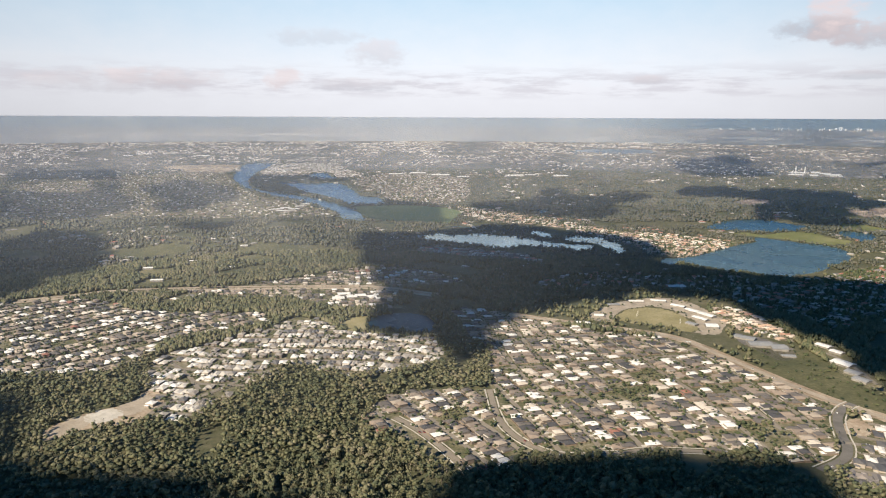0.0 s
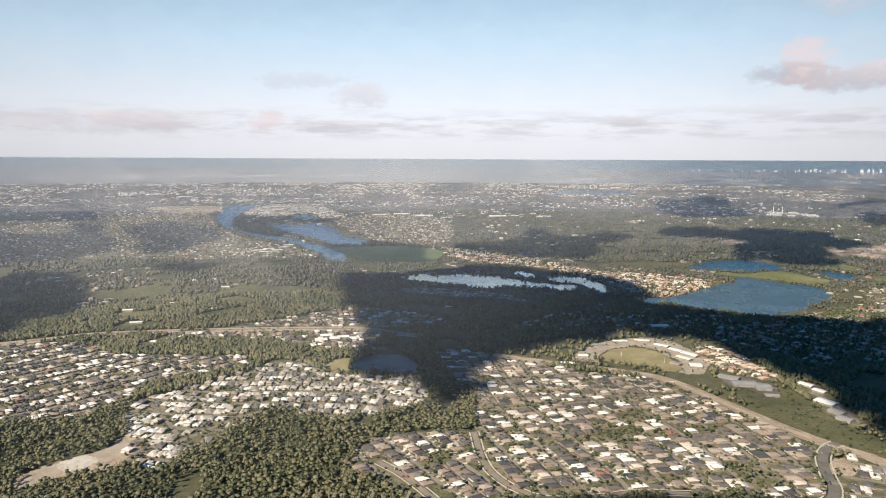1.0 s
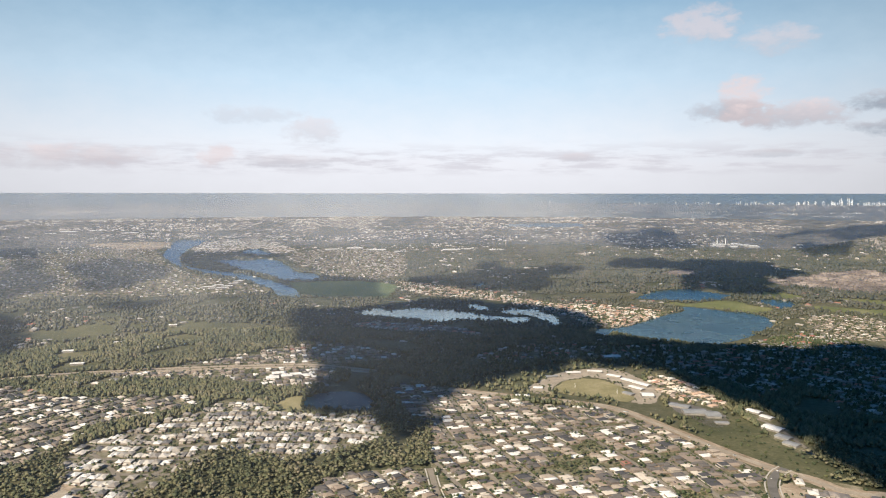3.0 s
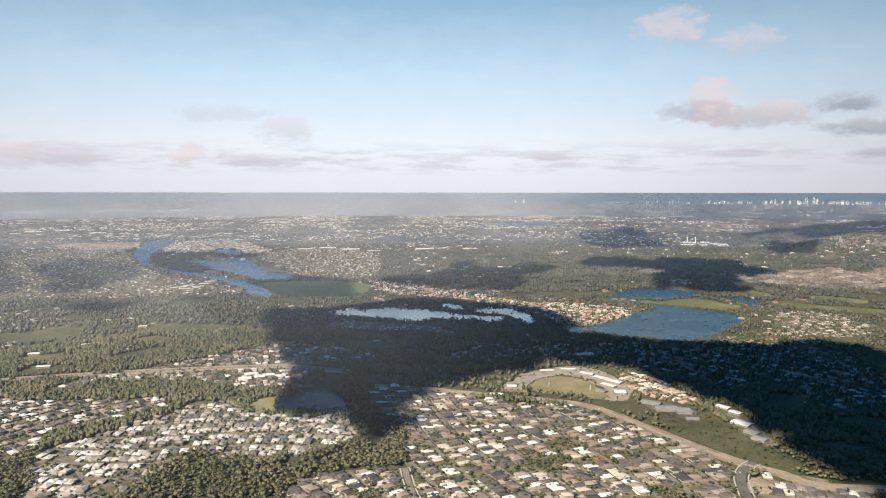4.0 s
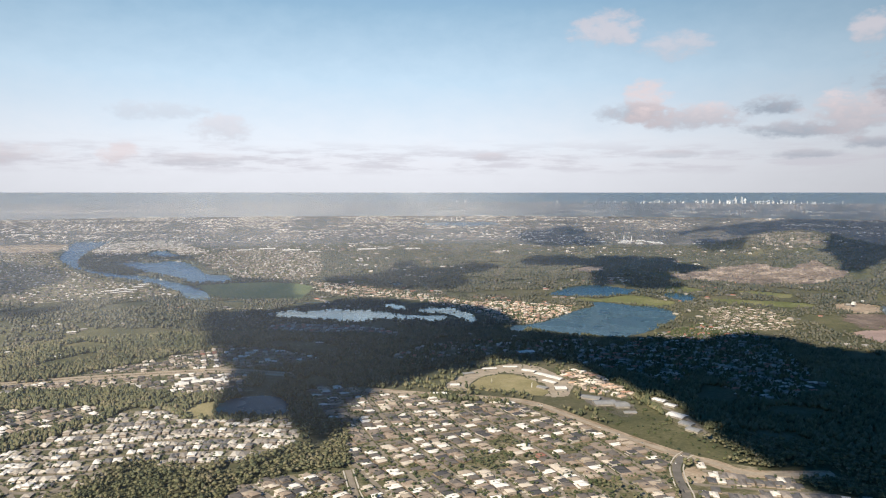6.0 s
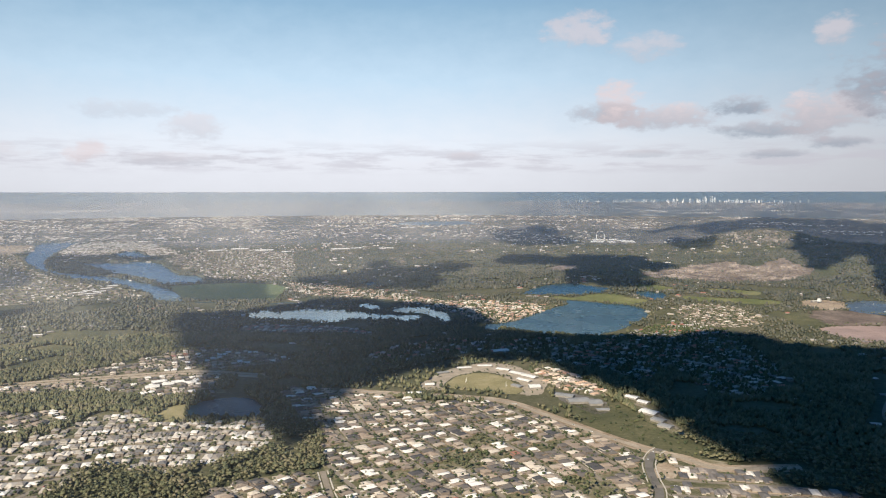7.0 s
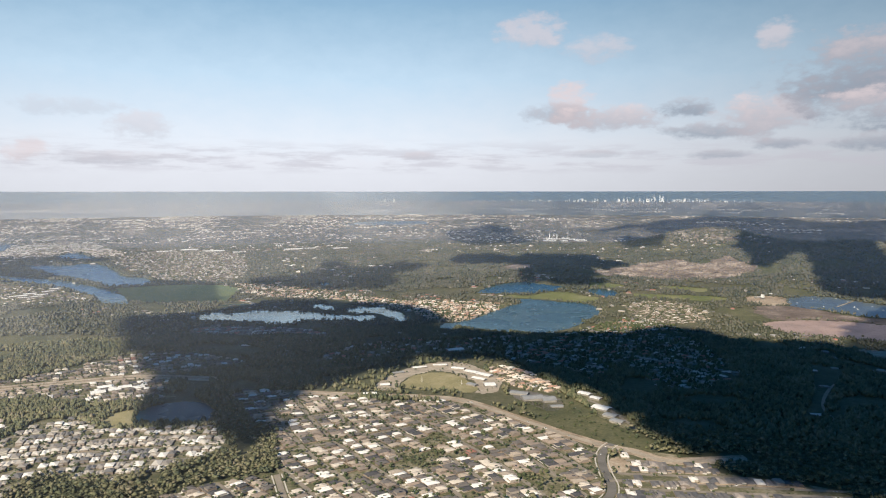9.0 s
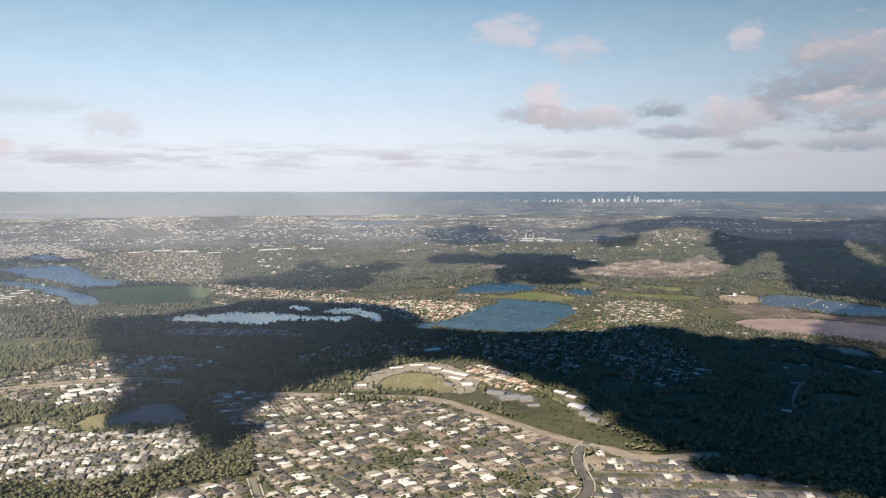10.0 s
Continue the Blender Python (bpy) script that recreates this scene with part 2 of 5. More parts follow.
CARAVANS = [(1458, 2219), (1604, 2281), (1700, 2230), (1673, 2044), (1569, 1867), (1436, 1852), (1319, 1906)]
ESTATE_VALLEY = [(241, 1771), (325, 1856), (449, 1899), (566, 1891), (698, 1850), (835, 1903), (824, 1781), (783, 1574), (722, 1557), (692, 1645), (607, 1713), (485, 1723), (385, 1693), (275, 1655)]
ESTATE_HILL = [(1401, 1307), (1433, 1235), (1245, 1099), (1068, 965), (1051, 989), (1210, 1112)]
SHADE_LEFT = [(-1807, 2375), (-1484, 2305), (-1559, 2564), (-1397, 2542), (-1204, 2388), (-1063, 2135), (-997, 1921), (-1043, 1820), (-1008, 1666), (-1031, 1599), (-1186, 1531)]
SHADE_MID = [(-269, 2478), (-79, 2539), (180, 2725), (571, 2579), (724, 2335), (724, 1979), (1002, 1829), (1188, 1806), (1404, 1753), (1477, 1566), (1624, 1479), (1687, 1348), (1654, 1213), (1750, 866), (1121, 545), (765, 764), (748, 834), (740, 919), (730, 988), (746, 1091), (763, 1221), (751, 1322), (697, 1372), (724, 1513), (692, 1592), (639, 1631), (533, 1677), (468, 1665), (412, 1618), (318, 1581), (240, 1521), (165, 1436), (113, 1337), (89, 1240), (53, 1146), (16, 1209), (-24, 1304), (-79, 1339), (-133, 1349), (-167, 1417), (-137, 1525), (-155, 1700), (-189, 1887), (-243, 2041), (-283, 2280)]
SHADE_PARK = [(121, 3254), (245, 3467), (470, 3626), (594, 4053), (712, 4145), (739, 3744), (1036, 4026), (1166, 4118), (1093, 3722), (866, 3249), (797, 3092), (621, 3010), (423, 3059), (277, 3164)]
SHADE_RIDGE = [(1474, 4244), (1687, 4381), (2034, 4205), (2332, 3962), (2279, 3665), (2157, 3337), (1922, 3135), (1786, 3031), (1737, 2816), (1515, 2772), (1369, 2953), (1515, 3132), (1567, 3380), (1406, 3651), (1345, 3771)]
SHADE_TOWN = [(-1784, 4196), (-1849, 4474), (-1799, 4661), (-1590, 4533), (-1386, 4339), (-1175, 3917), (-1115, 3648), (-1156, 3441), (-1178, 3276), (-1193, 3144), (-1282, 3149), (-1402, 3290), (-1466, 3505), (-1647, 3835)]
SHADE_TOWN_B = [(-2669, 4008), (-2229, 3925), (-2135, 4093), (-2274, 4427), (-2152, 4420), (-1985, 4208), (-1903, 3905), (-1726, 3686), (-1592, 3513), (-1480, 3236), (-1474, 3090), (-1521, 2993), (-1593, 2873), (-1934, 2895)]
SHADE_FOREST = [(-1068, 2698), (-1018, 2763), (-907, 2756), (-788, 2614), (-783, 2435), (-878, 2486), (-966, 2563)]
SHADE_EAST = [(4252, 4731), (4015, 4231), (4016, 4002), (4055, 3726), (3946, 3440), (3667, 3035), (3188, 2505), (3291, 2233), (2567, 1737), (2486, 1835), (2456, 2025), (2431, 2167), (2685, 2460), (2941, 2807), (2989, 2933), (2694, 2792), (2830, 3084), (3387, 3786)]
SHADE_EAST_B = [(3895, 6504), (4963, 7589), (6711, 8854), (8017, 9095), (8018, 7902), (8470, 7315), (9796, 6242), (3442, 2176), (3317, 2456), (3512, 2797), (4372, 3813), (4358, 4285), (4384, 4754), (4859, 5505), (4330, 5706), (4558, 6736)]
SHADE_PLAIN = [(2497, 7037), (3030, 7869), (3238, 7645), (2880, 6356), (2503, 5322), (2190, 5169), (2060, 5351), (2054, 5789)]
SHADE_FIELD = [(-492, 3350), (-308, 3582), (-127, 3428), (-15, 3208), (-25, 2876), (-293, 2902)]
SHADE_NEAR = [(47, 780), (158, 810), (305, 815), (459, 802), (487, 751), (422, 639), (34, 637)]
SHADE_NEAR_B = [(-864, 998), (-676, 978), (-564, 826), (-451, 741), (-256, 740), (-195, 711), (-115, 692), (-106, 636), (-572, 633)]
POOL_C = [(328, 2593), (364, 2632), (398, 2562), (401, 2486), (370, 2488), (341, 2540)]
LAKE_ARM = [(1549, 2625), (1598, 2608), (1632, 2549), (1572, 2447), (1502, 2414), (1496, 2477), (1495, 2544)]
SPOIL = [(2037, 2230), (2126, 2230), (2178, 2161), (2066, 2035), (1964, 2059), (1973, 2144)]
GREEN_H = [(1845, 2628), (1967, 2583), (2051, 2473), (1969, 2410), (1875, 2501)]
RIDGE_BARE = [(1410, 3327), (1549, 3415), (1602, 3310), (1522, 3180), (1426, 3216)]
ESTATE_POINT = [(-1451, 5382), (-1520, 6052), (-1448, 6487), (-1200, 6554), (-930, 6160), (-662, 5392), (-592, 4981), (-775, 4991), (-904, 5406), (-1036, 5413), (-1059, 5104), (-1213, 5064), (-1349, 5120)]
SHADE_TOWN_C = [(-3310, 5281), (-3014, 5470), (-2784, 5511), (-2437, 5134), (-2395, 4737), (-2967, 4730)]
SHADE_ISLE = [(-1459, 5078), (-1142, 5108), (-788, 4946), (-670, 4677), (-987, 4574), (-768, 3836), (-951, 3961), (-1201, 4294)]
SHADE_EAST_C = [(3396, 5280), (3735, 5564), (3432, 4900), (3165, 4323), (2913, 4157), (3017, 4608)]
SCHOOL_EDGE = [(168, 1466), (221, 1574), (343, 1631), (457, 1679), (607, 1713), (721, 1640), (701, 1394), (689, 1189), (668, 1040), (637, 1006), (585, 1084), (556, 1181), (486, 1298), (367, 1393), (249, 1424)]
SHADE_EAST_D = [(2079, 1733), (2550, 1883), (2722, 1493), (1573, 851), (1601, 1173), (1663, 1329), (1698, 1467)]
CHANNEL = [(-275, 2773), (-172, 2766), (-80, 2746), (10, 2696), (56, 2722), (144, 2660), (231, 2640), (295, 2609)]
CAUSEWAY = [(2192, 1931), (2261, 1962), (2352, 2002)]
BANK_ROW = [(2054, 1928), (2094, 1914), (2102, 1858), (2106, 1807)]
R_MAIN = [(148, 1475), (218, 1437), (286, 1405), (373, 1366), (470, 1304), (530, 1176), (576, 1065), (620, 980), (650, 944), (682, 895)]
R_CURVE = [(634, 990), (611, 974), (581, 938), (557, 886), (542, 846), (518, 814), (473, 786)]
R_NEW = [(547, 861), (599, 842), (673, 805), (745, 768), (854, 717), (956, 663)]
R_HIGHWAY = [(-1011, 1548), (-899, 1604), (-842, 1639), (-736, 1662), (-546, 1686), (-345, 1699), (-192, 1700), (-106, 1672), (-8, 1622)]
R_RING = [(76, 1041), (81, 945), (94, 890), (123, 845), (160, 823), (228, 828), (275, 838), (349, 834)]
R_FRONT = [(-69, 934), (-34, 894), (6, 831), (37, 771)]
R_MID = [(-435, 921), (-420, 987), (-377, 1013), (-334, 1080), (-281, 1139)]
R_MID2 = [(-491, 1165), (-438, 1105), (-392, 1036)]
R_HILL = [(1334, 1163), (1234, 1103), (1145, 1029), (1093, 955)]
R_ROW = [(709, 1254), (729, 1184), (723, 1093), (712, 1031)]
WORKS = (2058, 2158)
WATERS = [POND, LAKE, LAKE_UPPER, LAKE_ARM, POOL_A, POOL_B, POOL_C, RIVER, BASIN, INLET, LAGOON, POOL_SMALL, SILT_POND, CLEAR_POND]
GREENS = [PADDOCK, SPIT, OVAL, GREEN_A, GREEN_B, GREEN_C, GREEN_D, GREEN_E, GREEN_F, GREEN_G, GREEN_H, PARK, PARK_B, SLOPE_GRASS]
BARES = [CLEARING, EARTH_A, QUARRY, MUD, SPOIL, RIDGE_BARE, SAND_STRIP, SAND_HILL, DRY_FIELD, SCHOOL, YARD, ROW_YARD, LOT_A, LOT_B, LOT_C, LOT_D]
ESTATES = [ESTATE_MAIN, ESTATE_FRONT, ESTATE_MID, ESTATE_LEFT, ESTATE_ROAD, ESTATE_NEW, ESTATE_SHADE, ESTATE_SLOPE,
           ESTATE_LAKE, ESTATE_RIVER, ESTATE_POINT, ESTATE_WEST, CARAVANS, SAND_ESTATE, ESTATE_VALLEY, ESTATE_HILL]
# hills: x, y, radius, height
HILLS = [(-648, 2246, 475, 22), (-1181, 2376, 504, 19), (1296, 806, 374, 29), (-360, 806, 216, 14), (432, 691, 230, 11), (-86, 1152, 230, -6), (259, 1094, 374, 12)]
# steep knolls that hide the land behind them
KNOLLS = [(3512, 4247, 500, 150), (3461, 2975, 740, 140), (2506, 2421, 150, 40), (1687, 3278, 390, 46), (-625, 2424, 380, 34)]
NEAR, RIM = 2500.0, 4800.0            # past NEAR the land is drawn in towards RIM, where it meets the horizon
rng = np.random.default_rng(7)


def shrink(xy):
    """How far towards the eye each place of the level plan is drawn: the far plain is gathered in, and hills rise."""
    d = np.maximum(np.hypot(xy[:, 0], xy[:, 1]), 1.0)
    near = np.where(d > NEAR, NEAR + (RIM - NEAR) * (1 - NEAR / d), d) / d
    hill = np.zeros(len(xy))
    for x, y, r, h in HILLS:
        hill += h * np.exp(-((xy[:, 0] - x) ** 2 + (xy[:, 1] - y) ** 2) / (r * r))
    return near, near * (1 - hill / EYE)


def spots(xy, up=0.0):
    """Places on the ground (n, 3) and the scale of what stands there."""
    xy = np.asarray(xy, float).reshape(-1, 2)
    near, s = shrink(xy)
    z = EYE * (1 - s) + up
    for x, y, r, h in KNOLLS:
        z += h * near * np.exp(-((xy[:, 0] - x) ** 2 + (xy[:, 1] - y) ** 2) / (r * r))
    return np.column_stack([xy * s[:, None], z]), near


def inside(xy, polygon):
    p = np.asarray(polygon, float)
    x, y = xy[:, 0], xy[:, 1]
    hit = np.zeros(len(xy), bool)
    for (x0, y0), (x1, y1) in zip(p, np.roll(p, -1, 0)):
        if y0 != y1:
            hit ^= ((y0 > y) != (y1 > y)) & (x < (x1 - x0) * (y - y0) / (y1 - y0) + x0)
    return hit


def within(xy, polygons):
    hit = np.zeros(len(xy), bool)
    for p in polygons:
        hit |= inside(xy, p)
    return hit


def curve(points, step=8.0, closed=False):
    """A Catmull-Rom line through the points, sampled every step metres."""
    p = np.asarray(points, float)
    p = np.vstack([p[-1], p, p[:2]]) if closed else np.vstack([2 * p[0] - p[1], p, 2 * p[-1] - p[-2]])
    out = []
    for a, b, c, d in zip(p, p[1:], p[2:], p[3:]):
        k = max(2, int(np.hypot(*(c - b)) / step))
        for t in np.arange(k) / k:
            out.append(0.5 * (2 * b + (c - a) * t + (2 * a - 5 * b + 4 * c - d) * t * t + (3 * b - a - 3 * c + d) * t ** 3))
    if not closed:
        out.append(p[-2])
    return np.array(out)


def fuzz(xy, scale, seed=0.0):
    """Smooth noise in about -1..1 for each place."""
    return np.array([noise.noise((x / scale, y / scale, seed)) for x, y in xy])


# ---------------------------------------------------------------- materials
def material(name):
    m = bpy.data.materials.new(name)
    m.use_nodes = True
    n = Nodes(m.node_tree)
    shader = n.add("ShaderNodeBsdfPrincipled")
    n.link(shader.outputs[0], n.add("ShaderNodeOutputMaterial").inputs[0])
    where = n.add("ShaderNodeNewGeometry").outputs["Position"]
    return m, n, shader, where


def surface(name, stops, scale, fine, rough=0.9, bump=0.0, fine_mix=0.35, bump_scale=None):
    """A ground or wall surface: a ramp over broad noise, broken by fine noise."""
    m, n, shader, where = material(name)
    broad = n.noise(where, scale, 5.0, 0.6)
    grain = n.noise(where, fine, 3.0, 0.6)
    fac = n.math("ADD", n.math("MULTIPLY", broad, 1 - fine_mix), n.math("MULTIPLY", grain, fine_mix))
    n.link(n.ramp(n.smooth(fac, 0.3, 0.7), stops), shader.inputs["Base Color"])
    shader.inputs["Roughness"].default_value = rough
    shader.inputs["Specular IOR Level"].default_value = 0.2
    if bump:
        b = n.add("ShaderNodeBump")
        b.inputs["Strength"].default_value, b.inputs["Distance"].default_value = 1.0, bump
        n.link(n.noise(where, bump_scale or fine, 3.0, 0.6), b.inputs["Height"])
        n.link(b.outputs[0], shader.inputs["Normal"])
    return m


def painted(name, stops, attribute, rough=0.75, metal=0.0, weather=0.15):
    """Paint or tile whose colour is picked piece by piece; attribute: tone stored on joined pieces, else the object's own random."""
    m, n, shader, where = material(name)
    pick = n.tone(attribute)
    base = n.ramp(pick, stops, constant=True)
    dirt = n.noise(where, 0.35, 4.0, 0.65)
    base = n.mix(n.math("MULTIPLY", n.smooth(dirt, 0.4, 0.75), weather), base, (0.16, 0.14, 0.11))
    n.link(base, shader.inputs["Base Color"])
    shader.inputs["Roughness"].default_value, shader.inputs["Metallic"].default_value = rough, metal
    return m


def leafy(name, stops, attribute):
    m, n, shader, where = material(name)
    geometry = n.add("ShaderNodeNewGeometry")
    own = n.tone(attribute)
    patch = n.noise(where, 0.012, 3.0, 0.6)
    fac = n.math("ADD", n.math("MULTIPLY", own, 0.45), n.math("ADD", n.math("MULTIPLY", geometry.outputs["Random Per Island"], 0.25), n.math("MULTIPLY", n.smooth(patch, 0.3, 0.7), 0.3)))
    n.link(n.ramp(fac, stops), shader.inputs["Base Color"])
    shader.inputs["Roughness"].default_value = 0.75
    shader.inputs["Specular IOR Level"].default_value = 0.25
    return m


def water(name, colour, rough, ripple, gloss=1.0):
    """Still water: a murky body under a blue-tinted sheen that grows at low angles."""
    m, n, shader, where = material(name)
    tint = n.mix(n.smooth(n.noise(where, 0.012, 3.0, 0.5), 0.35, 0.7), colour, tuple(c * 0.72 for c in colour))
    breeze = n.smooth(n.noise(where, 0.006, 3.0, 0.6), 0.3, 0.75)
    b = n.add("ShaderNodeBump")
    b.inputs["Strength"].default_value, b.inputs["Distance"].default_value = 1.0, ripple
    n.link(n.noise(where, 0.25, 3.0, 0.6), b.inputs["Height"])
    body, sheen, mixed, edge = n.add("ShaderNodeBsdfDiffuse"), n.add("ShaderNodeBsdfGlossy"), n.add("ShaderNodeMixShader"), n.add("ShaderNodeFresnel")
    edge.inputs["IOR"].default_value = 1.33
    n.link(tint, body.inputs[0])
    sheen.inputs[0].default_value = (0.66, 0.76, 0.80, 1)
    n.link(n.math("ADD", rough, n.math("MULTIPLY", breeze, 0.12)), sheen.inputs["Roughness"])
    n.link(b.outputs[0], sheen.inputs["Normal"])
    n.link(n.math("MULTIPLY", edge.outputs[0], gloss, clamp=True), mixed.inputs[0])
    n.link(body.outputs[0], mixed.inputs[1])
    n.link(sheen.outputs[0], mixed.inputs[2])
    out = next(x for x in n.tree.nodes if x.type == "OUTPUT_MATERIAL")
    n.tree.nodes.remove(shader)
    n.link(mixed.outputs[0], out.inputs[0])
    return m


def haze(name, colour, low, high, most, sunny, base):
    """A sheer sheet that imitates distance haze: clear at its foot, thicker with height, palest towards the north."""
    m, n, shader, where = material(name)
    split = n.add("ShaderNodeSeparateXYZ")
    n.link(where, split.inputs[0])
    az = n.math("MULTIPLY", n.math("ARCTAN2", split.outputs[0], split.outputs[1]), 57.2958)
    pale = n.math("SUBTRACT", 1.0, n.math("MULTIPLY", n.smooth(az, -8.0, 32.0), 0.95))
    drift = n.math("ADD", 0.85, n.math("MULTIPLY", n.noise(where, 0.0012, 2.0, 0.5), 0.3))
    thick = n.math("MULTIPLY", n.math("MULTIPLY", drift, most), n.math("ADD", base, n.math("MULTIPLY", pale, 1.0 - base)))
    air, sunlit_haze = n.add("ShaderNodeBsdfTranslucent"), n.add("ShaderNodeBsdfDiffuse")
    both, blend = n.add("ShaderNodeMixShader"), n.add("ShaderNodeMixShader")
    air.inputs[0].default_value, sunlit_haze.inputs[0].default_value = (0.60, 0.82, 1.0, 1), (*colour, 1)
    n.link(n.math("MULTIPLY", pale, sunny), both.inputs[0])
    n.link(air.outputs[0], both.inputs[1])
    n.link(sunlit_haze.outputs[0], both.inputs[2])
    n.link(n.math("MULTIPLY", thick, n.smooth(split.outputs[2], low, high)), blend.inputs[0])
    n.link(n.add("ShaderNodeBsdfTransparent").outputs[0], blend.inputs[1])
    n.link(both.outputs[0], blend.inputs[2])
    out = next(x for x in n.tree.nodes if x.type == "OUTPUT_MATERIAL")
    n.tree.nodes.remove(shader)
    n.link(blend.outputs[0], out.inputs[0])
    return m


def veil(name, colour, clear):
    """Thin cloud that lets part of the sun through."""
    m, n, shader, where = material(name)
    n.link(n.mix(n.noise(where, 0.004, 3.0, 0.5), colour, tuple(c * 0.85 for c in colour)), shader.inputs["Base Color"])
    shader.inputs["Roughness"].default_value, shader.inputs["Alpha"].default_value = 1.0, 1.0 - clear
    return m


FOLIAGE = [(0.12, (0.046, 0.056, 0.034)), (0.36, (0.082, 0.090, 0.050)), (0.56, (0.115, 0.113, 0.062)), (0.72, (0.140, 0.130, 0.078)), (0.9, (0.170, 0.148, 0.102))]
RIDGE = [(0.12, (0.046, 0.052, 0.040)), (0.4, (0.076, 0.080, 0.058)), (0.65, (0.102, 0.098, 0.074)), (0.9, (0.135, 0.122, 0.098))]
GARDEN = [(0.1, (0.025, 0.036, 0.020)), (0.5, (0.050, 0.064, 0.030)), (0.9, (0.095, 0.10, 0.045))]
MIXED = [(0.0, (0.68, 0.65, 0.61)), (0.17, (0.52, 0.46, 0.39)), (0.25, (0.34, 0.285, 0.23)), (0.37, (0.21, 0.172, 0.142)),
         (0.52, (0.27, 0.215, 0.170)), (0.62, (0.060, 0.059, 0.064)), (0.76, (0.115, 0.103, 0.096)), (0.985, (0.25, 0.12, 0.09))]
PALE = [(0.0, (0.68, 0.65, 0.61)), (0.20, (0.52, 0.48, 0.43)), (0.40, (0.36, 0.325, 0.285)), (0.64, (0.25, 0.225, 0.20)), (0.84, (0.13, 0.126, 0.128))]
DARK = [(0.0, (0.62, 0.58, 0.53)), (0.09, (0.26, 0.225, 0.20)), (0.28, (0.11, 0.105, 0.105)), (0.6, (0.165, 0.148, 0.138)), (0.85, (0.075, 0.075, 0.082))]
WARM = [(0.0, (0.52, 0.36, 0.26)), (0.25, (0.62, 0.51, 0.41)), (0.45, (0.40, 0.235, 0.165)), (0.62, (0.72, 0.66, 0.58)), (0.8, (0.36, 0.29, 0.24))]
WHITE = [(0.0, (0.72, 0.68, 0.63)), (0.45, (0.60, 0.54, 0.47)), (0.7, (0.42, 0.36, 0.30)), (0.88, (0.20, 0.18, 0.165))]
FADED = [(0.0, (0.34, 0.32, 0.30)), (0.25, (0.22, 0.205, 0.195)), (0.46, (0.36, 0.15, 0.11)), (0.66, (0.15, 0.145, 0.145)), (0.85, (0.50, 0.47, 0.44))]

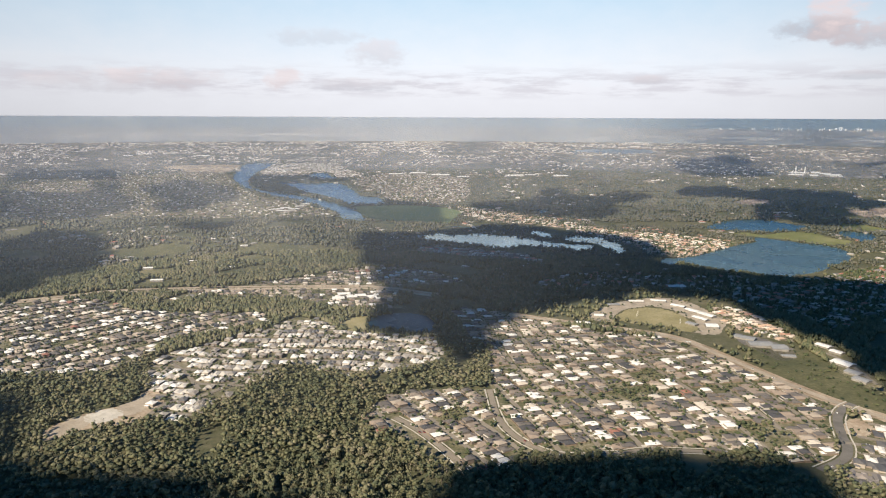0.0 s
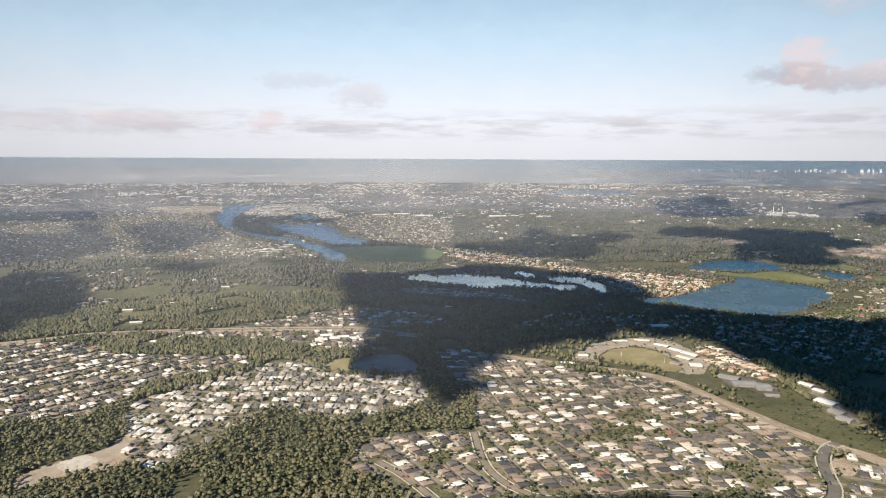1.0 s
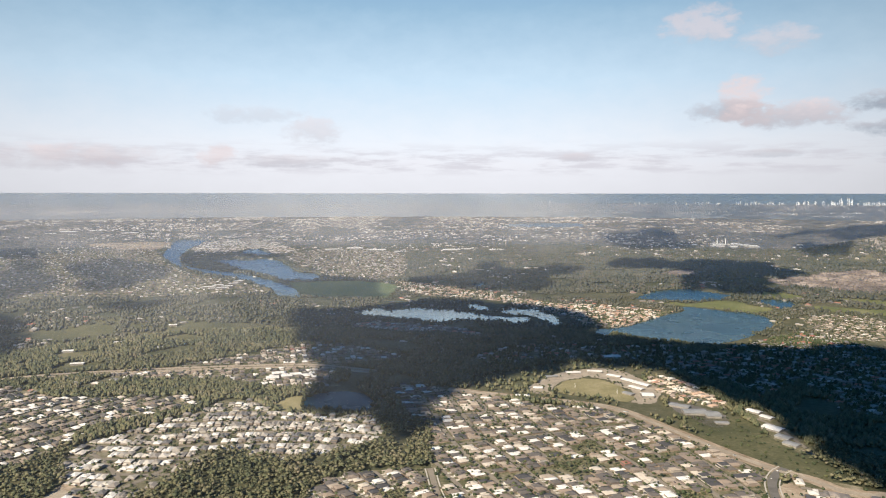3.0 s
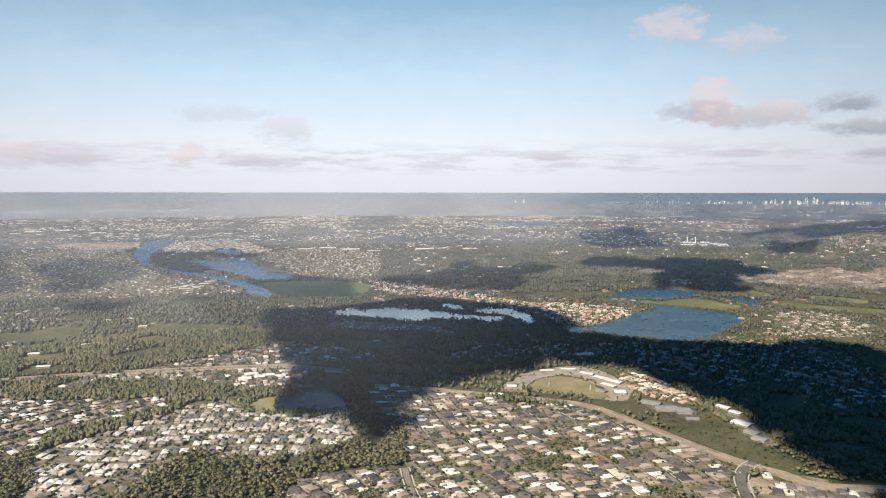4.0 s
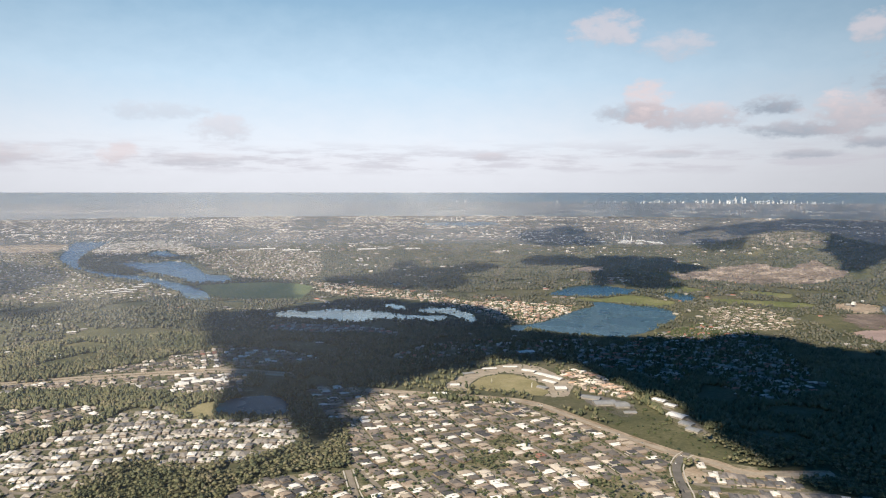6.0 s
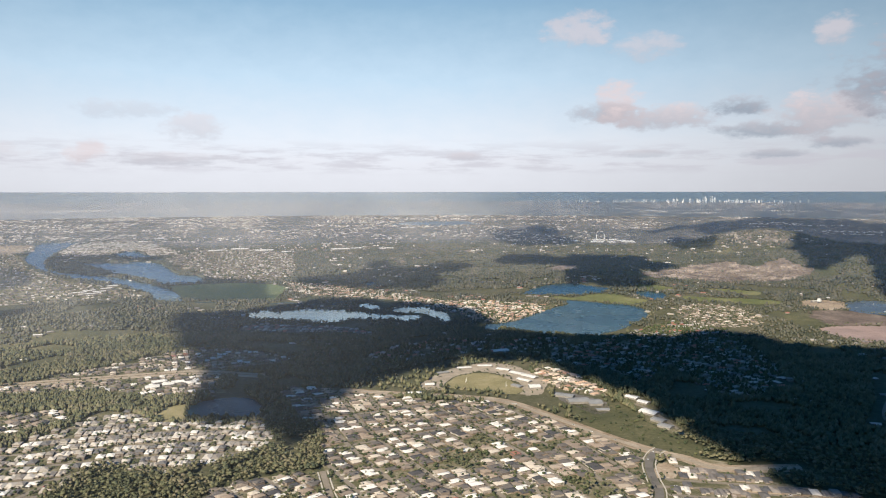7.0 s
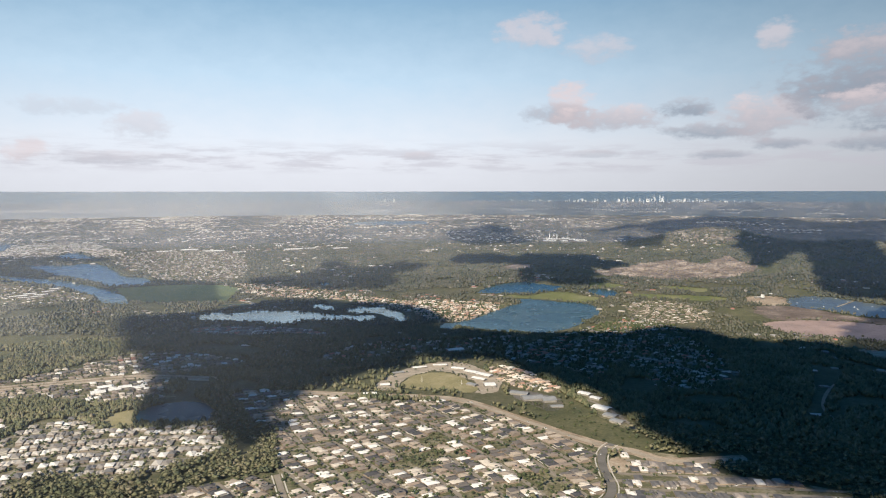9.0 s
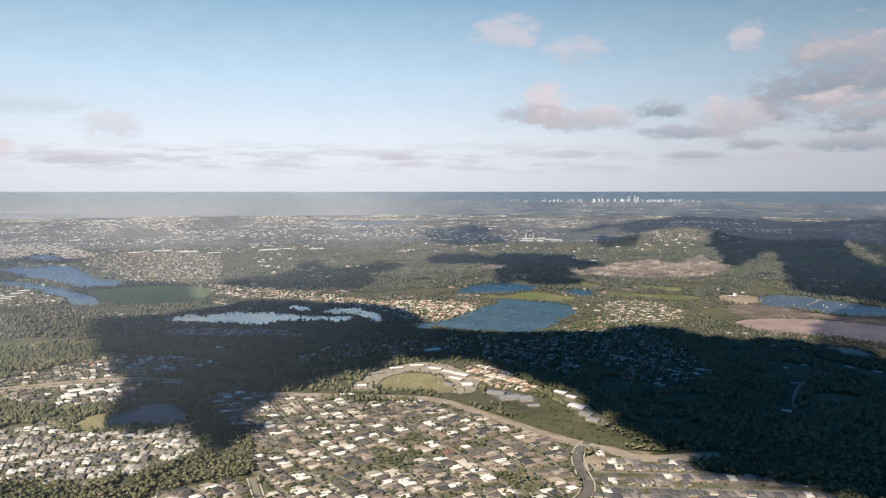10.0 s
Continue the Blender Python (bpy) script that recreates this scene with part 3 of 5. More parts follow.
M = {
    "bush": surface("forest_floor", [(0.0, (0.048, 0.054, 0.030)), (0.5, (0.085, 0.086, 0.048)), (1.0, (0.14, 0.125, 0.080))], 0.004, 0.09, bump=1.2),
    "plain": surface("hazed_plain", [(0.0, (0.060, 0.060, 0.056)), (0.4, (0.115, 0.108, 0.098)), (0.7, (0.18, 0.162, 0.145)), (1.0, (0.34, 0.30, 0.265))], 0.0045, 0.035, fine_mix=0.55),
    "sea": surface("sea", [(0.0, (0.10, 0.13, 0.15)), (1.0, (0.12, 0.15, 0.17))], 0.001, 0.01, rough=0.6),
    # farthest trees: distance haze put into a paler leaf colour
    "haze_woods": surface("hazed_far_leaves", [(0.0, (0.10, 0.100, 0.088)), (1.0, (0.19, 0.176, 0.158))], 0.01, 0.1),
    "lawn": surface("lots", [(0.0, (0.060, 0.066, 0.034)), (0.4, (0.115, 0.110, 0.062)), (0.7, (0.185, 0.165, 0.110)), (1.0, (0.29, 0.255, 0.195))], 0.03, 0.22, bump=0.3),
    # the plain's ramp lifted again, haze put into the base colour
    "coast": surface("hazed_coast_plain", [(0.0, (0.085, 0.085, 0.082)), (0.5, (0.15, 0.142, 0.132)), (1.0, (0.33, 0.30, 0.275))], 0.0045, 0.035, fine_mix=0.55),
    "mud": surface("wet_mud", [(0.0, (0.085, 0.066, 0.055)), (0.6, (0.15, 0.118, 0.10)), (1.0, (0.27, 0.22, 0.18))], 0.015, 0.15, bump=0.4),
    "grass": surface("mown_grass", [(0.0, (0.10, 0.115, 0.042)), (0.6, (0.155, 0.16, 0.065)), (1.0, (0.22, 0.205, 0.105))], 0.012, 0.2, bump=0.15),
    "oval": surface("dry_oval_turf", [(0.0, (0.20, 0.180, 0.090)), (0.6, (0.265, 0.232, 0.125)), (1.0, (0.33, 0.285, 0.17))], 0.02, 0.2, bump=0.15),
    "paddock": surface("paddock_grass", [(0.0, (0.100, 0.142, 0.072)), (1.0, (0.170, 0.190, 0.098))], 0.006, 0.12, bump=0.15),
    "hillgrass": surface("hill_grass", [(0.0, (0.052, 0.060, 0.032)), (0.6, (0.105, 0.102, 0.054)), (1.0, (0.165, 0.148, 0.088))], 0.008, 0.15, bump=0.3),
    "tan": surface("dusty_road", [(0.0, (0.25, 0.212, 0.165)), (1.0, (0.42, 0.36, 0.285))], 0.03, 0.4, rough=0.9),
    "fence": surface("timber_fence", [(0.0, (0.13, 0.10, 0.075)), (1.0, (0.27, 0.215, 0.165))], 0.05, 0.6),
    "slate": water("shallow_water", (0.13, 0.150, 0.155), 0.25, 0.06, 0.45),
    "earth": surface("bare_earth", [(0.0, (0.20, 0.15, 0.10)), (0.5, (0.33, 0.26, 0.19)), (1.0, (0.47, 0.40, 0.31))], 0.02, 0.2, bump=0.6),
    "rock": surface("quarry_rock", [(0.0, (0.085, 0.070, 0.060)), (0.5, (0.165, 0.136, 0.120)), (1.0, (0.34, 0.29, 0.255))], 0.012, 0.09, bump=3.0),
    "asphalt": surface("asphalt", [(0.0, (0.115, 0.106, 0.097)), (1.0, (0.18, 0.168, 0.152))], 0.05, 0.7, rough=0.8),
    "street": surface("street_asphalt", [(0.0, (0.185, 0.160, 0.130)), (1.0, (0.27, 0.235, 0.190))], 0.05, 0.7, rough=0.8),
    "panel": surface("solar_panel", [(0.0, (0.012, 0.016, 0.03)), (1.0, (0.025, 0.03, 0.05))], 0.5, 3.0, rough=0.25),
    "concrete": surface("concrete", [(0.0, (0.38, 0.35, 0.30)), (1.0, (0.55, 0.51, 0.45))], 0.1, 0.9),
    "lake": water("lake_water", (0.042, 0.080, 0.090), 0.20, 0.12, 0.42),
    "pool": water("backwater", (0.07, 0.13, 0.135), 0.10, 0.06, 0.85),
    "river": water("river_water", (0.085, 0.13, 0.15), 0.2, 0.12, 0.75),
    "pond": water("pond_water", (0.010, 0.050, 0.078), 0.25, 0.1, 0.12),
    "silt": water("silt_water", (0.40, 0.285, 0.235), 0.3, 0.04, 0.2),
    "leaf": leafy("gum_leaves", FOLIAGE, False), "leaves": leafy("forest_leaves", FOLIAGE, True), "garden": leafy("garden_leaves", GARDEN, True), "ridge": leafy("ridge_leaves", RIDGE, True),
    "bark": surface("bark", [(0.0, (0.08, 0.066, 0.052)), (1.0, (0.22, 0.185, 0.155))], 0.3, 2.0),
    "wall": painted("rendered_wall", [(0.0, (0.27, 0.235, 0.20)), (0.3, (0.19, 0.155, 0.13)), (0.6, (0.36, 0.335, 0.305)), (0.75, (0.13, 0.105, 0.09))], False),
    "walls": painted("rendered_walls", [(0.0, (0.27, 0.235, 0.20)), (0.3, (0.19, 0.155, 0.13)), (0.6, (0.36, 0.335, 0.305)), (0.75, (0.13, 0.105, 0.09))], True),
    "roof": painted("tiled_roof", MIXED, False), "roof_new": painted("new_roof", DARK, False), "roof_pale": painted("pale_roof", PALE, False),
    "roofs_mixed": painted("mixed_roofs", MIXED, True), "roofs_pale": painted("pale_roofs", PALE, True), "roofs_dark": painted("dark_roofs", DARK, True),
    "roofs_warm": painted("warm_roofs", WARM, True), "roofs_faded": painted("faded_roofs", FADED, True), "roofs_white": painted("white_roofs", WHITE, True),
    "door": painted("garage_paint", [(0.0, (0.48, 0.46, 0.43)), (0.3, (0.16, 0.145, 0.14)), (0.7, (0.30, 0.26, 0.21))], False),
    "glass": surface("window_glass", [(0.0, (0.03, 0.035, 0.04)), (1.0, (0.06, 0.065, 0.07))], 0.5, 2.0, rough=0.1),
    "white": surface("white_sheet", [(0.0, (0.58, 0.56, 0.53)), (1.0, (0.76, 0.74, 0.71))], 0.06, 0.5, rough=0.5),
    "shed_wall": surface("shed_wall", [(0.0, (0.14, 0.13, 0.12)), (1.0, (0.26, 0.24, 0.215))], 0.1, 0.6),
    "greysheet": surface("grey_sheet", [(0.0, (0.20, 0.205, 0.21)), (1.0, (0.29, 0.285, 0.28))], 0.06, 0.5, rough=0.5),
    "tower": surface("tower_facade", [(0.0, (0.55, 0.56, 0.58)), (1.0, (0.80, 0.79, 0.77))], 0.03, 0.15, rough=0.5),
    "car": painted("car_paint", [(0.0, (0.70, 0.70, 0.70)), (0.4, (0.05, 0.05, 0.055)), (0.6, (0.35, 0.36, 0.37)), (0.85, (0.25, 0.03, 0.03))], False, rough=0.3),
    "tyre": surface("tyre_rubber", [(0.0, (0.02, 0.02, 0.02)), (1.0, (0.04, 0.04, 0.04))], 1.0, 4.0),
    "thin_cloud": veil("thin_cloud", (0.5, 0.54, 0.6), 0.52),
    "deep_cloud": veil("deep_cloud", (0.24, 0.29, 0.36), 0.30),
    "cloud": surface("cloud_grey", [(0.0, (0.20, 0.25, 0.32)), (1.0, (0.28, 0.33, 0.40))], 0.002, 0.01),
}

# ---------------------------------------------------------------- mesh builders
def mesh_of(name, verts, faces, mats, index=None, tone=None, smooth=False):
    """A mesh from arrays; faces: (n, 3) or (n, 4)."""
    verts, faces = np.asarray(verts, np.float32), np.asarray(faces, np.int32)
    me = bpy.data.meshes.new(name)
    k = faces.shape[1]
    me.vertices.add(len(verts))
    me.vertices.foreach_set("co", verts.ravel())
    me.loops.add(faces.size)
    me.loops.foreach_set("vertex_index", faces.ravel())
    me.polygons.add(len(faces))
    me.polygons.foreach_set("loop_start", np.arange(0, faces.size, k, dtype=np.int32))
    me.polygons.foreach_set("loop_total", np.full(len(faces), k, np.int32))
    for m in mats:
        me.materials.append(m)
    if index is not None:
        me.polygons.foreach_set("material_index", np.asarray(index, np.int32))
    if tone is not None:
        me.attributes.new("tone", "FLOAT", "FACE").data.foreach_set("value", np.asarray(tone, np.float32))
    me.polygons.foreach_set("use_smooth", np.full(len(faces), smooth))
    me.update(calc_edges=True)
    return me


def part(name, me, parent, label=""):
    ob = new(name, me)
    ob.parent = parent
    return tagged(ob, label)


def stamp(name, kits, xy, yaw, size, mats, up=0.0, tone=None, smooth=False):
    """Joins many copies of small kits (verts, triangles, material index) into one mesh standing on the ground."""
    base, near = spots(xy, 0.0)
    base[:, 2] += up
    pick = rng.integers(0, len(kits), len(base))
    tone = rng.random(len(base)) if tone is None else tone
    vs, fs, ms, ts, total = [], [], [], [], 0
    for i, (v, f, m) in enumerate(kits):
        who = np.where(pick == i)[0]
        if not len(who):
            continue
        c, s = np.cos(yaw[who])[:, None], np.sin(yaw[who])[:, None]
        p = v[None] * (size[who] * near[who, None])[:, None, :]
        out = np.stack([p[..., 0] * c - p[..., 1] * s, p[..., 0] * s + p[..., 1] * c, p[..., 2]], -1) + base[who][:, None]
        vs.append(out.reshape(-1, 3))
        fs.append((f[None] + (np.arange(len(who)) * len(v))[:, None, None] + total).reshape(-1, 3))
        ms.append(np.tile(m, len(who)))
        ts.append(np.repeat(tone[who], len(f)))
        total += len(who) * len(v)
    return new(name, mesh_of(name, np.vstack(vs), np.vstack(fs), mats, np.hstack(ms), np.hstack(ts), smooth))


def sheet(name, polygon, mat, up, label, category, ragged=0.0, fine=1.0, smoothed=True):
    """A sheet of ground or water over a patch of the plan."""
    line = curve(polygon, 15.0, True) if smoothed else np.asarray(polygon, float)
    a, d = np.degrees(np.arctan2(line[:, 0], line[:, 1])), np.log(np.hypot(line[:, 0], line[:, 1]))
    na, nd = max(6, int((a.max() - a.min()) / (0.07 * fine))), max(6, int((d.max() - d.min()) / (0.005 * fine)))
    ga, gd = np.meshgrid(np.linspace(a.min(), a.max(), na + 1), np.linspace(d.min(), d.max(), nd + 1))
    xy = np.column_stack([(np.exp(gd) * np.sin(np.radians(ga))).ravel(), (np.exp(gd) * np.cos(np.radians(ga))).ravel()])
    i = (np.arange(nd)[:, None] * (na + 1) + np.arange(na)[None]).ravel()
    quads = np.column_stack([i + na + 1, i + na + 2, i + 1, i])
    mid = xy[quads].mean(1)
    if ragged:
        r = np.hypot(mid[:, 0], mid[:, 1]).mean() * 0.03 * ragged
        mid = mid + r * np.column_stack([fuzz(mid, 4 * r, 1.0), fuzz(mid, 4 * r, 9.0)])
    quads = quads[inside(mid, line)]
    used, flat = np.unique(quads, return_inverse=True)
    ob = new(name, mesh_of(name, spots(xy[used], up)[0], flat.reshape(-1, 4), [mat], smooth=True))
    return tagged(ob, label, category, kind="structure")


def strip(name, line, width, mat, up, parent=None, offset=0.0):
    """A ribbon of road along a line of the plan."""
    line = np.asarray(line, float)
    t = np.gradient(line, axis=0)
    t /= np.maximum(np.hypot(t[:, 0], t[:, 1]), 1e-6)[:, None]
    side = np.column_stack([-t[:, 1], t[:, 0]])
    a, b = line + side * (offset - width / 2), line + side * (offset + width / 2)
    v = np.vstack([spots(a, up)[0], spots(b, up)[0]])
    n, i = len(line), np.arange(len(line) - 1)
    ob = new(name, mesh_of(name, v, np.column_stack([i, i + 1, i + n + 1, i + n]), [mat]))
    ob.parent = parent
    return ob


# ---------------------------------------------------------------- ground, sea, water
def build_ground():
    az = np.concatenate([np.arange(-44, 64, 0.5), np.arange(64, 316, 6.0)])
    d = np.concatenate([[0.01, 80, 180, 290, 400], np.geomspace(520, 32000, 200)])
    a = np.radians(az)
    xy = np.column_stack([np.outer(d, np.sin(a)).ravel(), np.outer(d, np.cos(a)).ravel()])
    n, rings = len(az), len(d)
    i, j = np.meshgrid(np.arange(rings - 1), np.arange(n), indexing="ij")
    i, j, k = i.ravel(), j.ravel(), ((j + 1) % n).ravel()
    quads = np.column_stack([i * n + j, i * n + k, (i + 1) * n + k, (i + 1) * n + j])[:, ::-1]
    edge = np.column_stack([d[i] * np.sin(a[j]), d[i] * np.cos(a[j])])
    # ground colours step paler with distance, with haze put into them
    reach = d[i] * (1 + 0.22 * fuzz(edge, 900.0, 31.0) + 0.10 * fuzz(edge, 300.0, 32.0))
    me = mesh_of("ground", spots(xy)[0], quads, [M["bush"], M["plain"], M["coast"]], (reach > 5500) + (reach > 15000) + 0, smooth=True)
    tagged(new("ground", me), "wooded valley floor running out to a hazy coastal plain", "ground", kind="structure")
    d = np.geomspace(31800, 4e6, 40)
    xy = np.column_stack([np.outer(d, np.sin(a)).ravel(), np.outer(d, np.cos(a)).ravel()])
    i, j = np.meshgrid(np.arange(39), np.arange(n), indexing="ij")
    i, j, k = i.ravel(), j.ravel(), ((j + 1) % n).ravel()
    quads = np.column_stack([i * n + j, i * n + k, (i + 1) * n + k, (i + 1) * n + j])[:, ::-1]
    tagged(new("water", mesh_of("water", spots(xy, 0.5)[0], quads, [M["sea"]], smooth=True)), "grey-blue sea along the far horizon", "sea", kind="structure")


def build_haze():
    """Added sheets that imitate haze round the valley, one behind another, up to the height of the horizon."""
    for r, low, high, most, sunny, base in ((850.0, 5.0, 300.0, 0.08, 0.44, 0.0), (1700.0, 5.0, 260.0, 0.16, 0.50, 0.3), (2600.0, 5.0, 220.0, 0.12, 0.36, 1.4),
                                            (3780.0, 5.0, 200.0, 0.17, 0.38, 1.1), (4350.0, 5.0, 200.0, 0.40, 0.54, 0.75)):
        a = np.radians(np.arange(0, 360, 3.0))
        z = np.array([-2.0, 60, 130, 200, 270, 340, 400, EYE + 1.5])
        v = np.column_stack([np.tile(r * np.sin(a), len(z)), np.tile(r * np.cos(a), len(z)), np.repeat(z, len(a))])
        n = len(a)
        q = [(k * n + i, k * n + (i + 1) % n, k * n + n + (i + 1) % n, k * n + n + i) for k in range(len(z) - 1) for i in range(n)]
        me = mesh_of("haze", v, q, [haze("haze_sheet", (0.84, 0.86, 0.95), low, high, most, sunny, base)], smooth=True)
        tagged(new("haze", me), "sheer sheet imitating haze over the valley", "haze", kind="structure")


build_ground()
build_haze()
for poly, mat, label in [
        (POND, "pond", "small dark reservoir beside the housing estate"), (LAKE, "lake", "broad blue lake with a wooded shore"),
        (LAKE_UPPER, "lake", "narrow lake behind a grassy spit"), (LAKE_ARM, "lake", "small grey arm of the upper lake"), (POOL_C, "pool", "small pool beside the backwater"), (POOL_A, "pool", "long backwater between wooded banks"),
        (POOL_B, "pool", "backwater arm between wooded banks"), (RIVER, "river", "wide tidal river winding to the coast"),
        (BASIN, "river", "river basin beside waterfront houses"), (INLET, "river", "canal among waterfront houses"),
        (LAGOON, "slate", "far pale lagoon on the plain"), (POOL_SMALL, "lake", "small pond among trees"),
        (SILT_POND, "silt", "pinkish-brown silt settling pond"), (CLEAR_POND, "slate", "grey-blue gravel-pit pond")]:
    sheet("water", poly, M[mat], 0.45, label, "water", ragged=0.12)
for poly, mat, label in [
        (PADDOCK, "paddock", "flat green paddock beside the river"), (SPIT, "grass", "bright grassy spit between two lakes"),
        (OVAL, "oval", "mown school sports oval"), (GREEN_A, "grass", "open grass beside the upper lake"),
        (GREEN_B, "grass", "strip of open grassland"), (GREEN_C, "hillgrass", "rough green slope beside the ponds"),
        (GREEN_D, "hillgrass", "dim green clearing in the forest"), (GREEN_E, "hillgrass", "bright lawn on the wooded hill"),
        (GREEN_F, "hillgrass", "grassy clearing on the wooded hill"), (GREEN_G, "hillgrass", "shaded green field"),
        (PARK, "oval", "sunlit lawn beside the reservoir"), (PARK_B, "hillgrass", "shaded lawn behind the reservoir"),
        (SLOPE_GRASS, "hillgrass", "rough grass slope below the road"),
        (CLEARING, "earth", "bare graded building lots"), (EARTH_A, "earth", "bare earth building site"),
        (QUARRY, "rock", "pinkish-grey quarry face and benches"), (MUD, "mud", "brown mud bank between ponds"), (SPOIL, "earth", "pale spoil heaps beside the gravel works"), (RIDGE_BARE, "rock", "bare cutting below a wooded ridge"), (GREEN_H, "grass", "narrow strip of grass by a track"),
        (SAND_STRIP, "mud", "sandy strip beside the backwater"), (SAND_HILL, "earth", "dry sandy hillside"),
        (SCHOOL, "tan", "paved school grounds round the oval"), (YARD, "asphalt", "paved yard round commercial sheds"),
        (ROW_YARD, "lawn", "yards of the shaded sheds"),
        (LOT_A, "tan", "graded bare building lot beside forest"), (LOT_B, "concrete", "levelled pale building lot"),
        (LOT_C, "tan", "graded bare building lot"), (LOT_D, "concrete", "levelled pale building lot beside a street"), (DRY_FIELD, "earth", "dry pale field beside the river")]:
    sheet("ground_patch", poly, M[mat], 0.5 if poly in (LOT_A, LOT_B, LOT_C, LOT_D) else 0.35, label, "field" if mat in ("grass", "paddock") else "bare ground", ragged=0.25)
tagged(sheet("ground_patch", HILL_OPEN, M["hillgrass"], 0.2, "open grassy woodland on the hill", "field", ragged=0.6), kind="structure")
for poly in ESTATES[:-1]:
    sheet("ground_lots", poly, M["lawn"], 0.15, "dry lawns and bare garden soil between houses", "gardens", ragged=0.3, fine=1.8)

tagged(strip("water", curve(CHANNEL, 20.0), 16, M["lake"], 0.5), "narrow channel joining river and backwater", "water", kind="structure")

# ---------------------------------------------------------------- roads
ROADS = []


def road(points, width, mat, label, verge=0.0, path=0.0):
    line = curve(points, 8.0)
    ROADS.append((line, width / 2 + max(verge, path)))
    ob = tagged(strip("road", line, width, M[mat], 0.65), label, "road", kind="structure")
    if verge:
        tagged(strip("verge", line, width + 2 * verge, M["earth"], 0.5), "bare earth verges along the road", "verge", kind="structure")
    if path:
        for s in (-1, 1):
            tagged(strip("pavement", line, 2.2, M["concrete"], 0.75, None, s * (width / 2 + path)), "pale concrete footpath", "footpath", kind="structure")


road(R_MAIN + [(806, 864)], 12, "tan", "pale two-lane road along a bare earth corridor", verge=9)
road(R_CURVE, 13, "asphalt", "dark curving collector road with pale kerbs", path=3.5)
road(R_NEW, 8, "street", "new estate street")
road(R_HIGHWAY, 9, "tan", "pale carriageway of the highway below the wooded hill", verge=5)
road([(x, y + 22) for x, y in R_HIGHWAY], 9, "tan", "pale carriageway of the highway beside its twin", verge=4)
road(R_RING, 9, "street", "curving estate street", path=3)
road(R_FRONT, 9, "street", "short estate street ending at the forest", path=3)
road(R_MID, 9, "street", "estate street beside the forest")
road(R_MID2, 8, "street", "short estate street")
road(R_HILL, 7, "street", "winding lane in the shaded forest")
road(R_ROW, 7, "street", "access lane beside large sheds")


def off_road(xy, gap):
    keep = np.ones(len(xy), bool)
    for line, half in ROADS:
        if len(xy):
            d2 = ((xy[:, None, :] - line[None, ::2]) ** 2).sum(-1).min(1)
            keep &= d2 > (half + gap) ** 2
    return keep


# ---------------------------------------------------------------- houses
def prism(x0, x1, y0, y1, h, eave, rise):
    """Walls and a hipped roof over a rectangle: verts, triangles, material index (0 wall, 1 roof)."""
    v = [(x, y, z) for z in (-1.0, h) for x, y in ((x0, y0), (x1, y0), (x1, y1), (x0, y1))]
    f = [(i, (i + 1) % 4, 4 + (i + 1) % 4, 4 + i) for i in range(4)]
    a0, a1, b0, b1 = x0 - eave, x1 + eave, y0 - eave, y1 + eave
    v += [(a0, b0, h - 0.15), (a1, b0, h - 0.15), (a1, b1, h - 0.15), (a0, b1, h - 0.15)]
    w, l = (a1 - a0) / 2, (b1 - b0) / 2
    r, cx, cy = min(w, l), (a0 + a1) / 2, (b0 + b1) / 2
    if l >= w:
        v += [(cx, b0 + r, h + rise), (cx, b1 - r, h + rise)]
        g = [(8, 9, 12), (9, 10, 13), (9, 13, 12), (10, 11, 13), (11, 8, 12), (11, 12, 13)]
    else:
        v += [(a0 + r, cy, h + rise), (a1 - r, cy, h + rise)]
        g = [(8, 9, 13), (8, 13, 12), (9, 10, 13), (10, 11, 12), (10, 12, 13), (11, 8, 12)]
    g += [(8, 10, 9), (8, 11, 10)]
    tri = [t for q in f for t in ((q[0], q[1], q[2]), (q[0], q[2], q[3]))]
    return np.array(v, float), np.array(tri + g), np.array([0] * len(tri) + [1] * len(g))


def merge(kits):
    vs, fs, ms, total = [], [], [], 0
    for v, f, m in kits:
        vs.append(v), fs.append(f + total), ms.append(m)
        total += len(v)
    return np.vstack(vs), np.vstack(fs), np.hstack(ms)


# the street runs along x, the garage faces -y
HOUSES = [
    merge([prism(-6.3, 6.3, -9, 10, 2.8, 0.6, 1.7)]),
    merge([prism(-6.3, 6.3, -5, 10, 2.8, 0.6, 1.8), prism(0.3, 6.4, -10, -3, 2.7, 0.5, 1.2)]),
    merge([prism(-6.3, 6.3, -4, 8, 2.8, 0.6, 1.9), prism(-6.4, -0.6, -10, -2, 2.7, 0.5, 1.2), prism(-1.0, 6.2, 6, 11, 2.6, 0.3, 0.5)]),
    merge([prism(-5.8, 5.8, -7, 7, 5.5, 0.6, 1.8), prism(-5.9, 0.4, -10, -5, 2.9, 0.4, 1.0), prism(-5.6, 5.6, 6.5, 10.5, 2.7, 0.2, 0.4)]),
    merge([prism(-6.4, 1.5, -10, 10, 2.8, 0.6, 1.6), prism(0.0, 6.4, -2, 10, 2.7, 0.6, 1.4)]),
]
SMALL = [merge([prism(-5, 5, -7, 7, 2.8, 0.5, 2.0)]), merge([prism(-7, 7, -5, 5, 2.9, 0.5, 2.2)])]
VANS = [merge([prism(-2.2, 2.2, -6, 6, 2.6, 0.2, 0.7)])]


